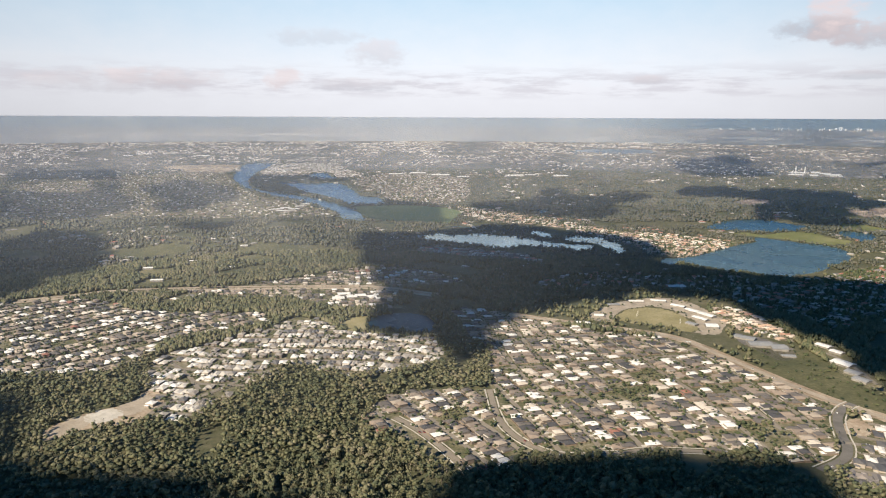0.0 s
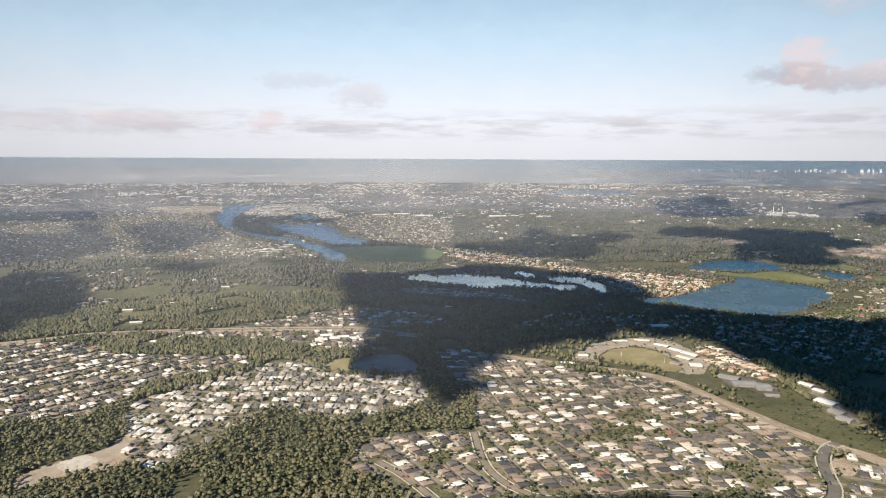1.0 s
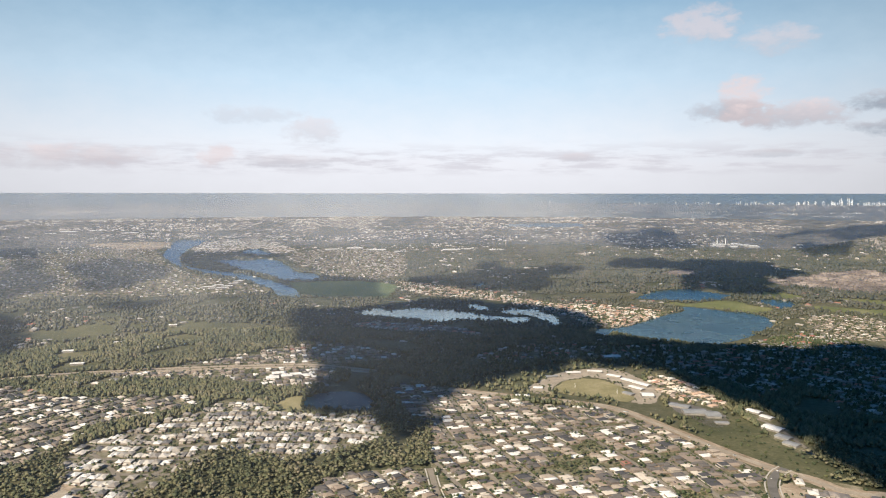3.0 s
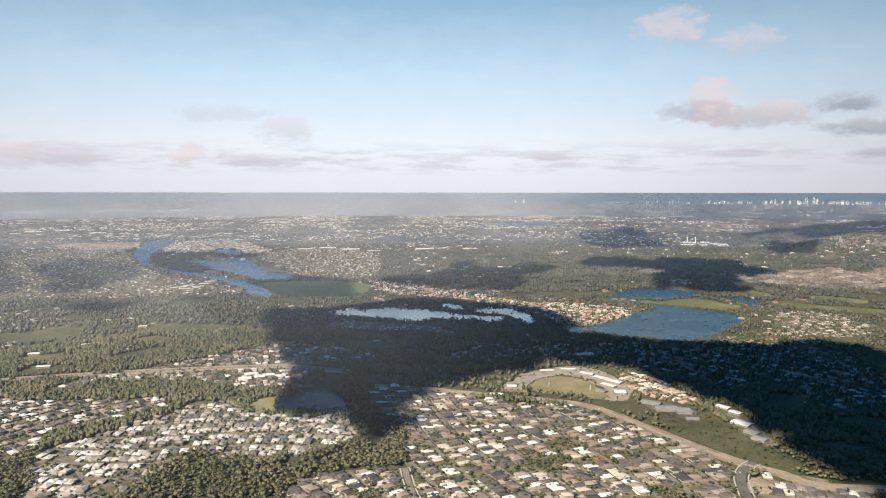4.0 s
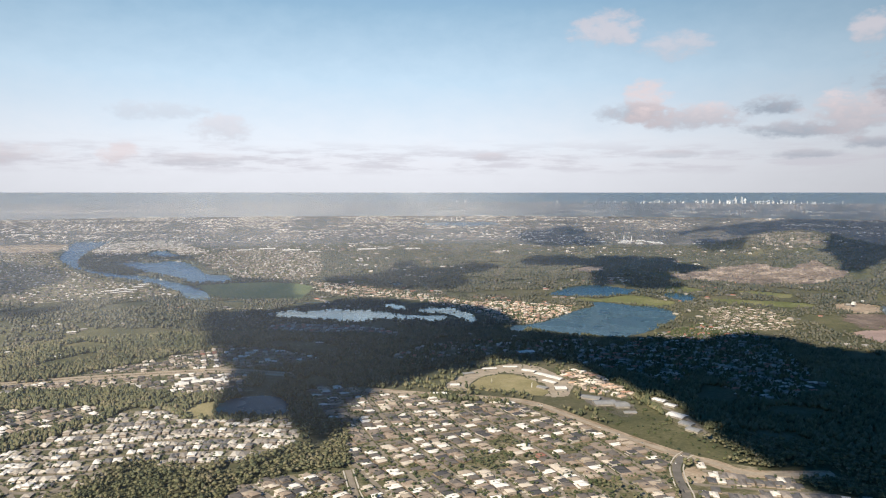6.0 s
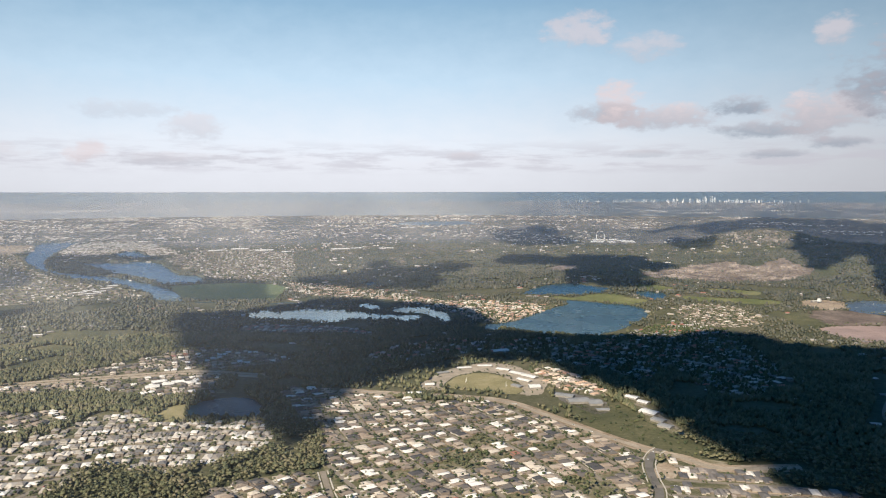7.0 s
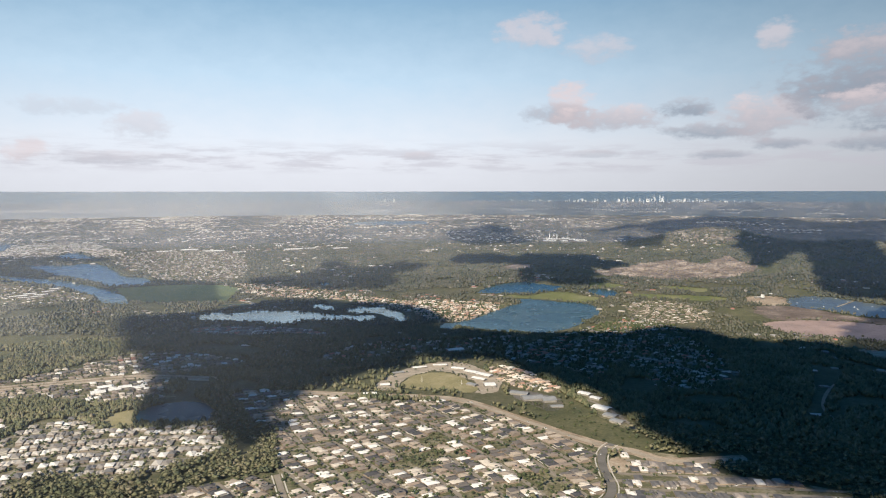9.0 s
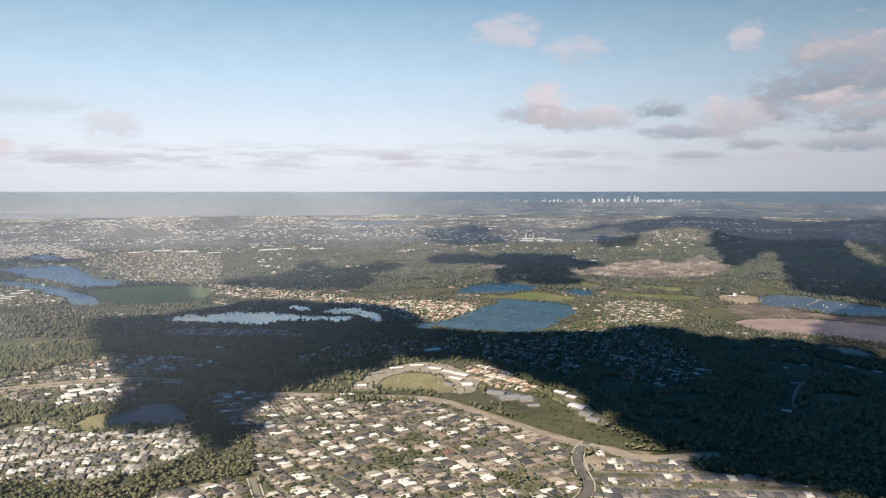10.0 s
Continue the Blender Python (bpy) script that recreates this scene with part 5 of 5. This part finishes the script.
    scrub = rng.uniform(np.min(QUARRY, 0), np.max(QUARRY, 0), (1100, 2))
    scrub = scrub[inside(scrub, QUARRY) & (fuzz(scrub, 60.0, 19.0) > 0.12)]
    tagged(stamp("scrub", ROUND_TUFTS, scrub, rng.uniform(0, 6.28, len(scrub)), grow(scrub, 0.5, 1.0), [M["bark"], M["ridge"]]), "scrubby regrowth between quarry benches", "bushes", kind="stuff")
    banks = shore_fringe()
    tagged(stamp("bank_trees", MID_TREES, banks, rng.uniform(0, 6.28, len(banks)), grow(banks, 0.7, 1.15), [M["bark"], M["leaves"]]), "dark trees lining the water's edge", "trees", kind="stuff")
    groves = [q for p in GROVES for q in (rng.uniform(np.min(p, 0), np.max(p, 0), (60, 2)),)]
    groves = np.vstack([q[inside(q, p)] for q, p in zip(groves, GROVES)])
    tagged(stamp("grove", MID_TREES, groves, rng.uniform(0, 6.28, len(groves)), grow(groves, 0.5, 0.85), [M["bark"], M["leaves"]]), "dark clumps of trees between house blocks", "trees", kind="stuff")


def build_gardens():
    for poly, count, seed in ((ESTATE_MAIN, 2300, 51), (ESTATE_FRONT, 240, 52), (ESTATE_MID, 950, 53), (ESTATE_LEFT, 1700, 54), (ESTATE_ROAD, 1300, 55),
                              (ESTATE_NEW, 120, 56), (ESTATE_SHADE, 2700, 57), (ESTATE_LAKE, 2700, 58), (ESTATE_RIVER, 900, 61), (ESTATE_WEST, 1700, 62), (SCHOOL, 110, 63), (SLOPE_GRASS, 130, 64), (SAND_ESTATE, 60, 65), (ESTATE_VALLEY, 900, 66), (ESTATE_SLOPE, 160, 59), (CARAVANS, 700, 60)):
        g = np.random.default_rng(seed)
        xy = g.uniform(np.min(poly, 0), np.max(poly, 0), (count * 2, 2))
        xy = xy[inside(xy, poly) & ~within(xy, WATERS) & off_road(xy, 1)][:count]
        xy = off_halls(xy)
        big = poly in (ESTATE_VALLEY, ESTATE_SHADE, ESTATE_LAKE, ESTATE_RIVER, ESTATE_WEST)
        s = g.uniform(0.5, 1.3, (len(xy), 1)) * g.uniform(0.85, 1.15, (len(xy), 3)) * (1.6 if big else 1.0)
        tagged(stamp("garden_trees", SMALL_TUFTS if big else SHRUBS, xy, g.uniform(0, 6.28, len(xy)), s, [M["bark"], M["garden"]]), "small garden trees and shrubs between houses", "trees", kind="stuff")


# ---------------------------------------------------------------- large buildings
def hall(x, y, length, width, height, angle, roof, label, name="shed"):
    base, near = spots([(x, y)], 0.3)
    height, width = height * 0.62, width * 1.25
    HALLS.append((x, y, 0.5 * math.hypot(length, width) + 6))
    home = new(name)
    home.matrix_basis = Matrix.LocRotScale(Vector(base[0]), Euler((0, 0, radians(angle))), Vector((near[0],) * 3))
    l, w = length / 2, width / 2
    part("wall", mesh_of("wall", *box(-l, l, -w, w, -1, height), [M["shed_wall"]]), home)
    e, rise = 0.8, width * 0.09
    v = np.array([(-l - e, -w - e, height), (l + e, -w - e, height), (l + e, 0, height + rise), (-l - e, 0, height + rise), (l + e, w + e, height), (-l - e, w + e, height),
                  (-l - e, -w - e, height + 0.4), (l + e, -w - e, height + 0.4), (l + e, 0, height + rise + 0.4), (-l - e, 0, height + rise + 0.4), (l + e, w + e, height + 0.4), (-l - e, w + e, height + 0.4)])
    q = np.array([(6, 7, 8, 9), (9, 8, 10, 11), (0, 3, 2, 1), (3, 5, 4, 2), (0, 1, 7, 6), (4, 5, 11, 10), (1, 2, 8, 7), (2, 4, 10, 8), (0, 6, 9, 3), (3, 9, 11, 5)])
    part("roof", mesh_of("roof", v, q, [M[roof]]), home)
    return tagged(home, label, "building", "large halls and sheds")


def build_halls():
    hall(298, 1404, 32, 10, 5, -8, "white", "long white-roofed hall beside the road")
    hall(347, 1460, 20, 11, 5, -10, "white", "low white-roofed classroom block beside the road", "school_building")
    hall(400, 1549, 28, 9, 5, 10, "greysheet", "grey-roofed classroom block behind the oval", "school_building")
    hall(462, 1580, 34, 9, 5, 0, "white", "pale classroom block behind the oval", "school_building")
    hall(517, 1586, 34, 9, 5, -12, "white", "pale classroom block behind the oval", "school_building")
    hall(550, 1541, 32, 11, 5, -42, "white", "white-roofed classroom block beside the oval", "school_building")
    hall(568, 1499, 32, 13, 6, -55, "white", "white-roofed classroom block beside the oval", "school_building")
    hall(587, 1463, 38, 14, 7, -58, "white", "large white-roofed school hall beside the oval", "school_building")
    hall(564, 1437, 34, 11, 6, -58, "white", "white-roofed classroom block beside the oval", "school_building")
    hall(566, 1380, 24, 19, 8, -10, "white", "bright white-roofed gymnasium beside the oval", "school_building")
    hall(532, 1399, 24, 11, 5, -58, "greysheet", "grey-roofed classroom block beside the oval", "school_building")
    hall(604, 1305, 38, 15, 6, -40, "greysheet", "long grey-roofed commercial shed")
    hall(615, 1264, 43, 22, 7, -8, "greysheet", "broad grey-roofed commercial shed")
    hall(642, 1245, 28, 24, 7, -8, "greysheet", "pale-roofed commercial shed in a paved yard")
    hall(639, 1201, 24, 9, 4, -10, "greysheet", "low grey-roofed store in a paved yard")
    hall(735, 1257, 26, 13, 6, -60, "white", "large pale-roofed shed on a shaded lane")
    hall(740, 1221, 22, 12, 6, -60, "white", "large pale-roofed shed on a shaded lane")
    hall(717, 1161, 33, 19, 6, -60, "white", "large pale-roofed shed on a shaded lane")
    hall(709, 1115, 24, 15, 6, -60, "greysheet", "large pale-roofed shed on a shaded lane")
    hall(703, 1082, 24, 14, 6, -60, "greysheet", "large pale-roofed shed on a shaded lane")
    hall(607, 1728, 46, 17, 6, 5, "white", "long white-roofed hall among trees")
    hall(-841, 1903, 26, 13, 6, 10, "white", "pale-roofed building on the wooded hill", "hill_building")
    hall(-761, 1767, 30, 11, 6, 10, "white", "pale-roofed building on the wooded hill", "hill_building")
    hall(-742, 1981, 19, 8, 6, 10, "white", "pale-roofed building on the wooded hill", "hill_building")
    hall(-641, 2158, 22, 9, 6, 10, "white", "pale-roofed building on the wooded hill", "hill_building")
    hall(-603, 1915, 17, 8, 6, 10, "white", "pale-roofed building on the wooded hill", "hill_building")
    hall(-781, 3191, 55, 19, 9, 20, "white", "large white building beside the river", "riverside_building")
    hall(-756, 3248, 48, 17, 9, 20, "white", "large white building beside the river", "riverside_building")
    hall(-707, 3206, 50, 15, 9, 20, "white", "large white building beside the river", "riverside_building")
    hall(-700, 3305, 44, 17, 9, 20, "white", "large white building beside the river", "riverside_building")
    hall(-749, 3133, 44, 13, 9, 20, "white", "large white building beside the river", "riverside_building")
    hall(-690, 3389, 44, 17, 9, 20, "white", "large white building beside the river", "riverside_building")
    hall(-708, 3149, 39, 13, 9, 20, "white", "large white building beside the river", "riverside_building")
    hall(-735, 3527, 26, 15, 9, 20, "white", "large white building beside the river", "riverside_building")
    hall(-253, 1598, 28, 17, 5, 12, "white", "large white-roofed house by the reservoir", "large_house")
    hall(-246, 1638, 28, 15, 5, 12, "white", "large white-roofed house by the reservoir", "large_house")
    hall(-222, 1611, 24, 15, 5, 12, "white", "large white-roofed house by the reservoir", "large_house")
    hall(-203, 1625, 26, 15, 5, 12, "white", "large white-roofed house by the reservoir", "large_house")
    hall(-175, 1613, 24, 15, 5, 12, "white", "large white-roofed house by the reservoir", "large_house")
    hall(-367, 5267, 99, 34, 10, 8, "white", "far white warehouse on the plain", "warehouse")
    hall(-198, 5366, 121, 42, 10, 8, "white", "far white warehouse on the plain", "warehouse")
    hall(-21, 5195, 132, 46, 10, 8, "white", "far white warehouse on the plain", "warehouse")
    hall(146, 5034, 88, 30, 10, 8, "white", "far white warehouse on the plain", "warehouse")
    hall(538, 5164, 132, 46, 10, 8, "white", "far white warehouse on the plain", "warehouse")
    hall(674, 5209, 99, 34, 10, 8, "white", "far white warehouse on the plain", "warehouse")
    hall(883, 5144, 110, 38, 10, 8, "white", "far white warehouse on the plain", "warehouse")
    hall(-970, 6793, 88, 30, 10, 8, "white", "far white warehouse on the plain", "warehouse")
    hall(-3441, 7911, 165, 57, 10, 8, "white", "far white warehouse on the plain", "warehouse")
    hall(-3222, 8135, 132, 46, 10, 8, "white", "far white warehouse on the plain", "warehouse")
    hall(-2674, 7652, 132, 46, 10, 8, "white", "far white warehouse on the plain", "warehouse")
    hall(-3476, 7586, 99, 34, 10, 8, "white", "far white warehouse on the plain", "warehouse")
    hall(3438, 12196, 176, 61, 10, 8, "white", "far white warehouse on the plain", "warehouse")
    hall(-3318, 19040, 220, 77, 10, 8, "white", "far white warehouse on the plain", "warehouse")
    hall(-2090, 19028, 220, 77, 10, 8, "white", "far white warehouse on the plain", "warehouse")
    hall(2171, 2246, 28, 15, 8, 0, "white", "pale works building beside the gravel pond", "works_building")
    hall(2080, 2197, 44, 8, 8, 0, "white", "pale works building beside the gravel pond", "works_building")


def build_benches():
    """Stepped faces and heaps in the quarry."""
    g = np.random.default_rng(9)
    lo, hi = np.min(QUARRY, 0), np.max(QUARRY, 0)
    xy = g.uniform(lo, hi, (640, 2))
    xy = xy[inside(xy, QUARRY)]
    ledge = []
    for k in range(4):
        v, f = box(-1, 1, -1, 1, -0.5, 1)
        v = v * g.uniform(0.75, 1.25, v.shape)
        v[4:, :2] *= g.uniform(0.55, 0.85)
        ledge.append((v, f, np.zeros(len(f), int)))
    size = np.column_stack([g.uniform(8, 45, len(xy)), g.uniform(5, 14, len(xy)), g.uniform(2, 11, len(xy))])
    tagged(stamp("quarry_benches", ledge, xy, g.normal(-0.5, 0.35, len(xy)), size, [M["rock"]]), "stepped rock faces and spoil heaps of the quarry", "rock", kind="stuff")


def tower(x, y, wide, deep, high, angle):
    base, near = spots([(x, y)], 0.0)
    v0, f0 = box(-wide / 2, wide / 2, -deep / 2, deep / 2, -5, high * 0.86)
    v1, f1 = box(-wide * 0.36, wide * 0.36, -deep * 0.36, deep * 0.36, high * 0.86, high)
    me = mesh_of("coastal_tower", np.vstack([v0, v1]), np.vstack([f0, f1 + 8]), [M["tower"]])
    ob = new("coastal_tower", me)
    ob.matrix_basis = Matrix.LocRotScale(Vector(base[0]), Euler((0, 0, angle)), Vector((near[0],) * 3))
    tagged(ob, "pale high-rise tower on the distant coast", "tower", "coastal skyline")


def build_skyline():
    g = np.random.default_rng(77)
    for a0, a1, count, lo, hi in ((13.4, 14.4, 6, 80, 160), (20.8, 23.0, 9, 40, 80), (23.5, 28.0, 14, 45, 95), (28.5, 31.8, 26, 50, 140),
                                  (32.6, 35.4, 28, 60, 160), (35.4, 36.4, 9, 130, 270), (36.4, 40.0, 30, 50, 150), (40.0, 43.0, 12, 40, 100)):
        for _ in range(count):
            a, d = radians(g.uniform(a0, a1)), g.uniform(29200, 31400)
            tower(d * math.sin(a), d * math.cos(a), g.uniform(16, 30), g.uniform(18, 30), g.uniform(lo, hi) * 1.05, g.uniform(0, 1.5))


def build_plant():
    """The works on the plain: white sheds and two chimneys."""
    g = np.random.default_rng(5)
    for i in range(9):
        hall(2851 + g.uniform(-270, 270), 5314 + g.uniform(-150, 150), g.uniform(50, 120), g.uniform(30, 60), g.uniform(10, 24), g.uniform(-30, 30), "white", "white industrial shed at the works", "factory_shed")
    for x, y in ((2786, 5414), (2866, 5429)):
        base, near = spots([(x, y)])
        a = np.arange(10) * 2 * math.pi / 10
        ring = np.column_stack([np.cos(a), np.sin(a)])
        v = np.vstack([np.column_stack([ring * r, np.full(10, z)]) for r, z in ((5, -3), (4.0, 35), (3.2, 62), (3.6, 64))])
        q = np.array([(k * 10 + i, k * 10 + (i + 1) % 10, k * 10 + 10 + (i + 1) % 10, k * 10 + 10 + i) for k in range(3) for i in range(10)])
        ob = new("chimney", mesh_of("chimney", v, q, [M["white"]]))
        ob.matrix_basis = Matrix.LocRotScale(Vector(base[0]), None, Vector((near[0],) * 3))
        tagged(ob, "tall white concrete chimney at the works", "chimney", "chimneys of the works")


# ---------------------------------------------------------------- clouds overhead, whose shade lies on the land
def cloud_over(polygon, mat="cloud", height=1700.0, cell=35.0):
    """A lumpy cloud bank high behind the drone, between the sun and a patch of the plan."""
    line = curve(polygon, 60.0, True)
    land, _ = spots(line)
    way = np.array(TO_SUN)
    above = land + way * ((height - land[:, 2:3]) / way[2])
    lo, hi = above[:, :2].min(0), above[:, :2].max(0)
    nx, ny = int((hi[0] - lo[0]) / cell) + 3, int((hi[1] - lo[1]) / cell) + 3
    gx, gy = np.meshgrid(lo[0] + (np.arange(nx) - 1) * cell, lo[1] + (np.arange(ny) - 1) * cell)
    xy = np.column_stack([gx.ravel(), gy.ravel()])
    i = (np.arange(ny - 1)[:, None] * nx + np.arange(nx - 1)[None]).ravel()
    quads = np.column_stack([i, i + 1, i + nx + 1, i + nx])
    mid = xy[quads].mean(1)
    far = 0.022 * np.hypot(land[:, 0], land[:, 1]).mean()
    mid = mid + far * np.column_stack([fuzz(mid, 3.2 * far, 3.0) + 0.6 * fuzz(mid, 1.3 * far, 4.0), fuzz(mid, 3.2 * far, 7.0) + 0.6 * fuzz(mid, 1.3 * far, 8.0)])
    quads = quads[inside(mid, above[:, :2])]
    if not len(quads):
        return
    used, flat = np.unique(quads, return_inverse=True)
    quads, xy = flat.reshape(-1, 4), xy[used]
    edges = np.sort(np.vstack([quads[:, [k, (k + 1) % 4]] for k in range(4)]), 1)
    kinds, counts = np.unique(edges, axis=0, return_counts=True)
    rim = np.zeros(len(xy), bool)
    rim[kinds[counts == 1].ravel()] = True
    puff = 40 + 25 * fuzz(xy, 220.0, 2.0)
    top = height + np.where(rim, 8, puff)
    low = height - np.where(rim, 8, 18 + 8 * fuzz(xy, 160.0, 5.0))
    n = len(xy)
    v = np.vstack([np.column_stack([xy, top]), np.column_stack([xy, low])])
    f = [quads, quads[:, ::-1] + n]
    once = {tuple(e) for e in kinds[counts == 1]}
    skirts = [(q[(k + 1) % 4], q[k], q[k] + n, q[(k + 1) % 4] + n) for q in quads for k in range(4) if tuple(sorted((q[k], q[(k + 1) % 4]))) in once]
    f.append(np.array(skirts))
    tagged(new("cloud", mesh_of("cloud", v, np.vstack(f), [M[mat]])), "flat-bottomed cumulus cloud drifting overhead" if mat == "cloud" else "thin grey cloud drifting overhead, out of view", "cloud", "clouds overhead")


for shade in (SHADE_MID, SHADE_NEAR, SHADE_NEAR_B):
    cloud_over(shade)
for shade in (SHADE_LEFT, SHADE_RIDGE, SHADE_EAST):
    cloud_over(shade, "deep_cloud")
# SHADE_EAST_D: an unseen cloud added to darken the eastern edge
for shade in (SHADE_PARK, SHADE_TOWN, SHADE_TOWN_B, SHADE_TOWN_C, SHADE_ISLE, SHADE_FOREST, SHADE_EAST_B, SHADE_EAST_C, SHADE_EAST_D, SHADE_PLAIN, SHADE_FIELD):
    cloud_over(shade, "thin_cloud")


def build_goals():
    """Two tall H-shaped goals on the oval."""
    mid = np.mean(OVAL, 0)
    for k, (dx, dy) in enumerate(((-38, 22), (40, -30))):
        base, _ = spots([(mid[0] + dx, mid[1] + dy)], 0.4)
        goal = new("goal_posts")
        goal.matrix_basis = Matrix.LocRotScale(Vector(base[0]), Euler((0, 0, radians(55))), None)
        for x in (-2.8, 2.8):
            part("post", mesh_of("post", *box(x - 0.15, x + 0.15, -0.15, 0.15, -0.5, 11), [M["white"]]), goal)
        part("crossbar", mesh_of("crossbar", *box(-2.65, 2.65, -0.12, 0.12, 2.9, 3.2), [M["white"]]), goal)
        tagged(goal, "tall white H-shaped goal posts on the oval", "goal posts", "goals of the oval")


def build_cars():
    """Small cars along the estate roads and in the streets."""
    g = np.random.default_rng(12)
    v0, f0 = box(-0.9, 0.9, -2.2, 2.2, 0.35, 0.95)
    v1, f1 = box(-0.8, 0.8, -1.3, 1.1, 0.95, 1.5)
    v1[4:] *= (0.85, 0.75, 1.0)
    body = mesh_of("body", v0, f0, [M["car"]])
    cabin = mesh_of("cabin", v1, f1, [M["glass"]])
    wv, wf = box(-0.95, 0.95, -0.33, 0.33, 0.0, 0.66)
    axle = mesh_of("wheels", wv, wf, [M["tyre"]])
    lines = [(curve(p, 4.0), n) for p, n in ((R_CURVE, 7), (R_MAIN, 9), (R_RING, 7), (R_FRONT, 5), (R_NEW, 8), (R_MID, 4))]
    for line, count in lines:
        for _ in range(count):
            i = int(g.integers(2, len(line) - 2))
            t = line[i + 1] - line[i]
            t /= np.hypot(*t)
            lane = g.choice((-1, 1)) * 2.4
            base, _ = spots([line[i] + np.array([-t[1], t[0]]) * lane], 0.72)
            car = new("car")
            car.matrix_basis = Matrix.LocRotScale(Vector(base[0]), Euler((0, 0, math.atan2(t[1], t[0]) - math.pi / 2)), None)
            part("body", body, car)
            part("cabin", cabin, car, "dark glass cabin")
            for y in (-1.4, 1.4):
                w = part("wheel", axle, car)
                w.location.y = y
            tagged(car, "small car on a suburban estate road", "car", "cars on the roads")


def build_gravel_works():
    """A pale screening tower, a row of dark trees on the bank, and small floats on the pond."""
    x, y = WORKS
    base, near = spots([(x, y)], 0.3)
    works = new("screening_tower")
    works.matrix_basis = Matrix.LocRotScale(Vector(base[0]), Euler((0, 0, 0.4)), None)
    part("hopper", mesh_of("hopper", *box(-5, 5, -5, 5, 9, 20), [M["white"]]), works)
    for px in (-4, 4):
        for py in (-4, 4):
            part("leg", mesh_of("leg", *box(px - 0.5, px + 0.5, py - 0.5, py + 0.5, -1, 9), [M["greysheet"]]), works)
    part("conveyor", mesh_of("conveyor", np.array([(5, -1, 12), (34, -1, 0), (34, 1, 0), (5, 1, 12), (5, -1, 13), (34, -1, 1), (34, 1, 1), (5, 1, 13)], float), box(0, 1, 0, 1, 0, 1)[1], [M["greysheet"]]), works)
    tagged(works, "pale gravel screening tower beside the pond", "tower")
    g = np.random.default_rng(14)
    pond = np.array(CLEAR_POND, float)
    xy = g.uniform(pond.min(0), pond.max(0), (60, 2))
    xy = xy[inside(xy, CLEAR_POND)][:14]
    v, f = box(-2.5, 2.5, -1.2, 1.2, 0, 1.4)
    me = mesh_of("float", v, f, [M["white"]])
    for p in spots(xy, 0.4)[0]:
        ob = new("float", me)
        ob.matrix_basis = Matrix.LocRotScale(Vector(p), Euler((0, 0, g.uniform(0, 3))), None)
        tagged(ob, "small white float lying on the gravel pond", "float", "floats on the pond")
    row = curve(BANK_ROW, 13.0)
    row = row + g.normal(0, 3, row.shape)
    tagged(stamp("bank_trees", MID_TREES, row, g.uniform(0, 6, len(row)), g.uniform(0.8, 1.25, (len(row), 3)), [M["bark"], M["leaves"]]), "row of dark rounded trees on the pond bank", "trees", kind="stuff")


def build_causeway():
    line = curve(CAUSEWAY, 10.0)
    tagged(strip("causeway", line, 7, M["tan"], 1.1), "pale earth causeway across the gravel pond", "causeway", kind="structure")


build_halls()
build_goals()
build_cars()
build_causeway()
build_gravel_works()
build_plant()
build_benches()
build_skyline()
build_gardens()
build_forest()
plans = house_parts([M["roof"], M["roof_new"], M["roof_pale"]])
every_xy, every_yaw = np.vstack([near_xy, mid_xy]), np.hstack([near_yaw, mid_yaw])
kind_of = np.hstack([is_new.astype(int), np.full(len(mid_xy), 2)])
rank = np.argsort(np.hypot(every_xy[:, 0], every_xy[:, 1]))
single, joined = rank[:300], rank[300:]
build_houses(every_xy[single], every_yaw[single], plans, kind_of[single],
             ["rendered suburban house with a hipped tile roof", "rendered house with a dark hipped roof on a new lot", "rendered house with a pale hipped roof beside forest"],
             "houses of the estate")
rest_of_estate(every_xy[joined], every_yaw[joined], kind_of[joined])
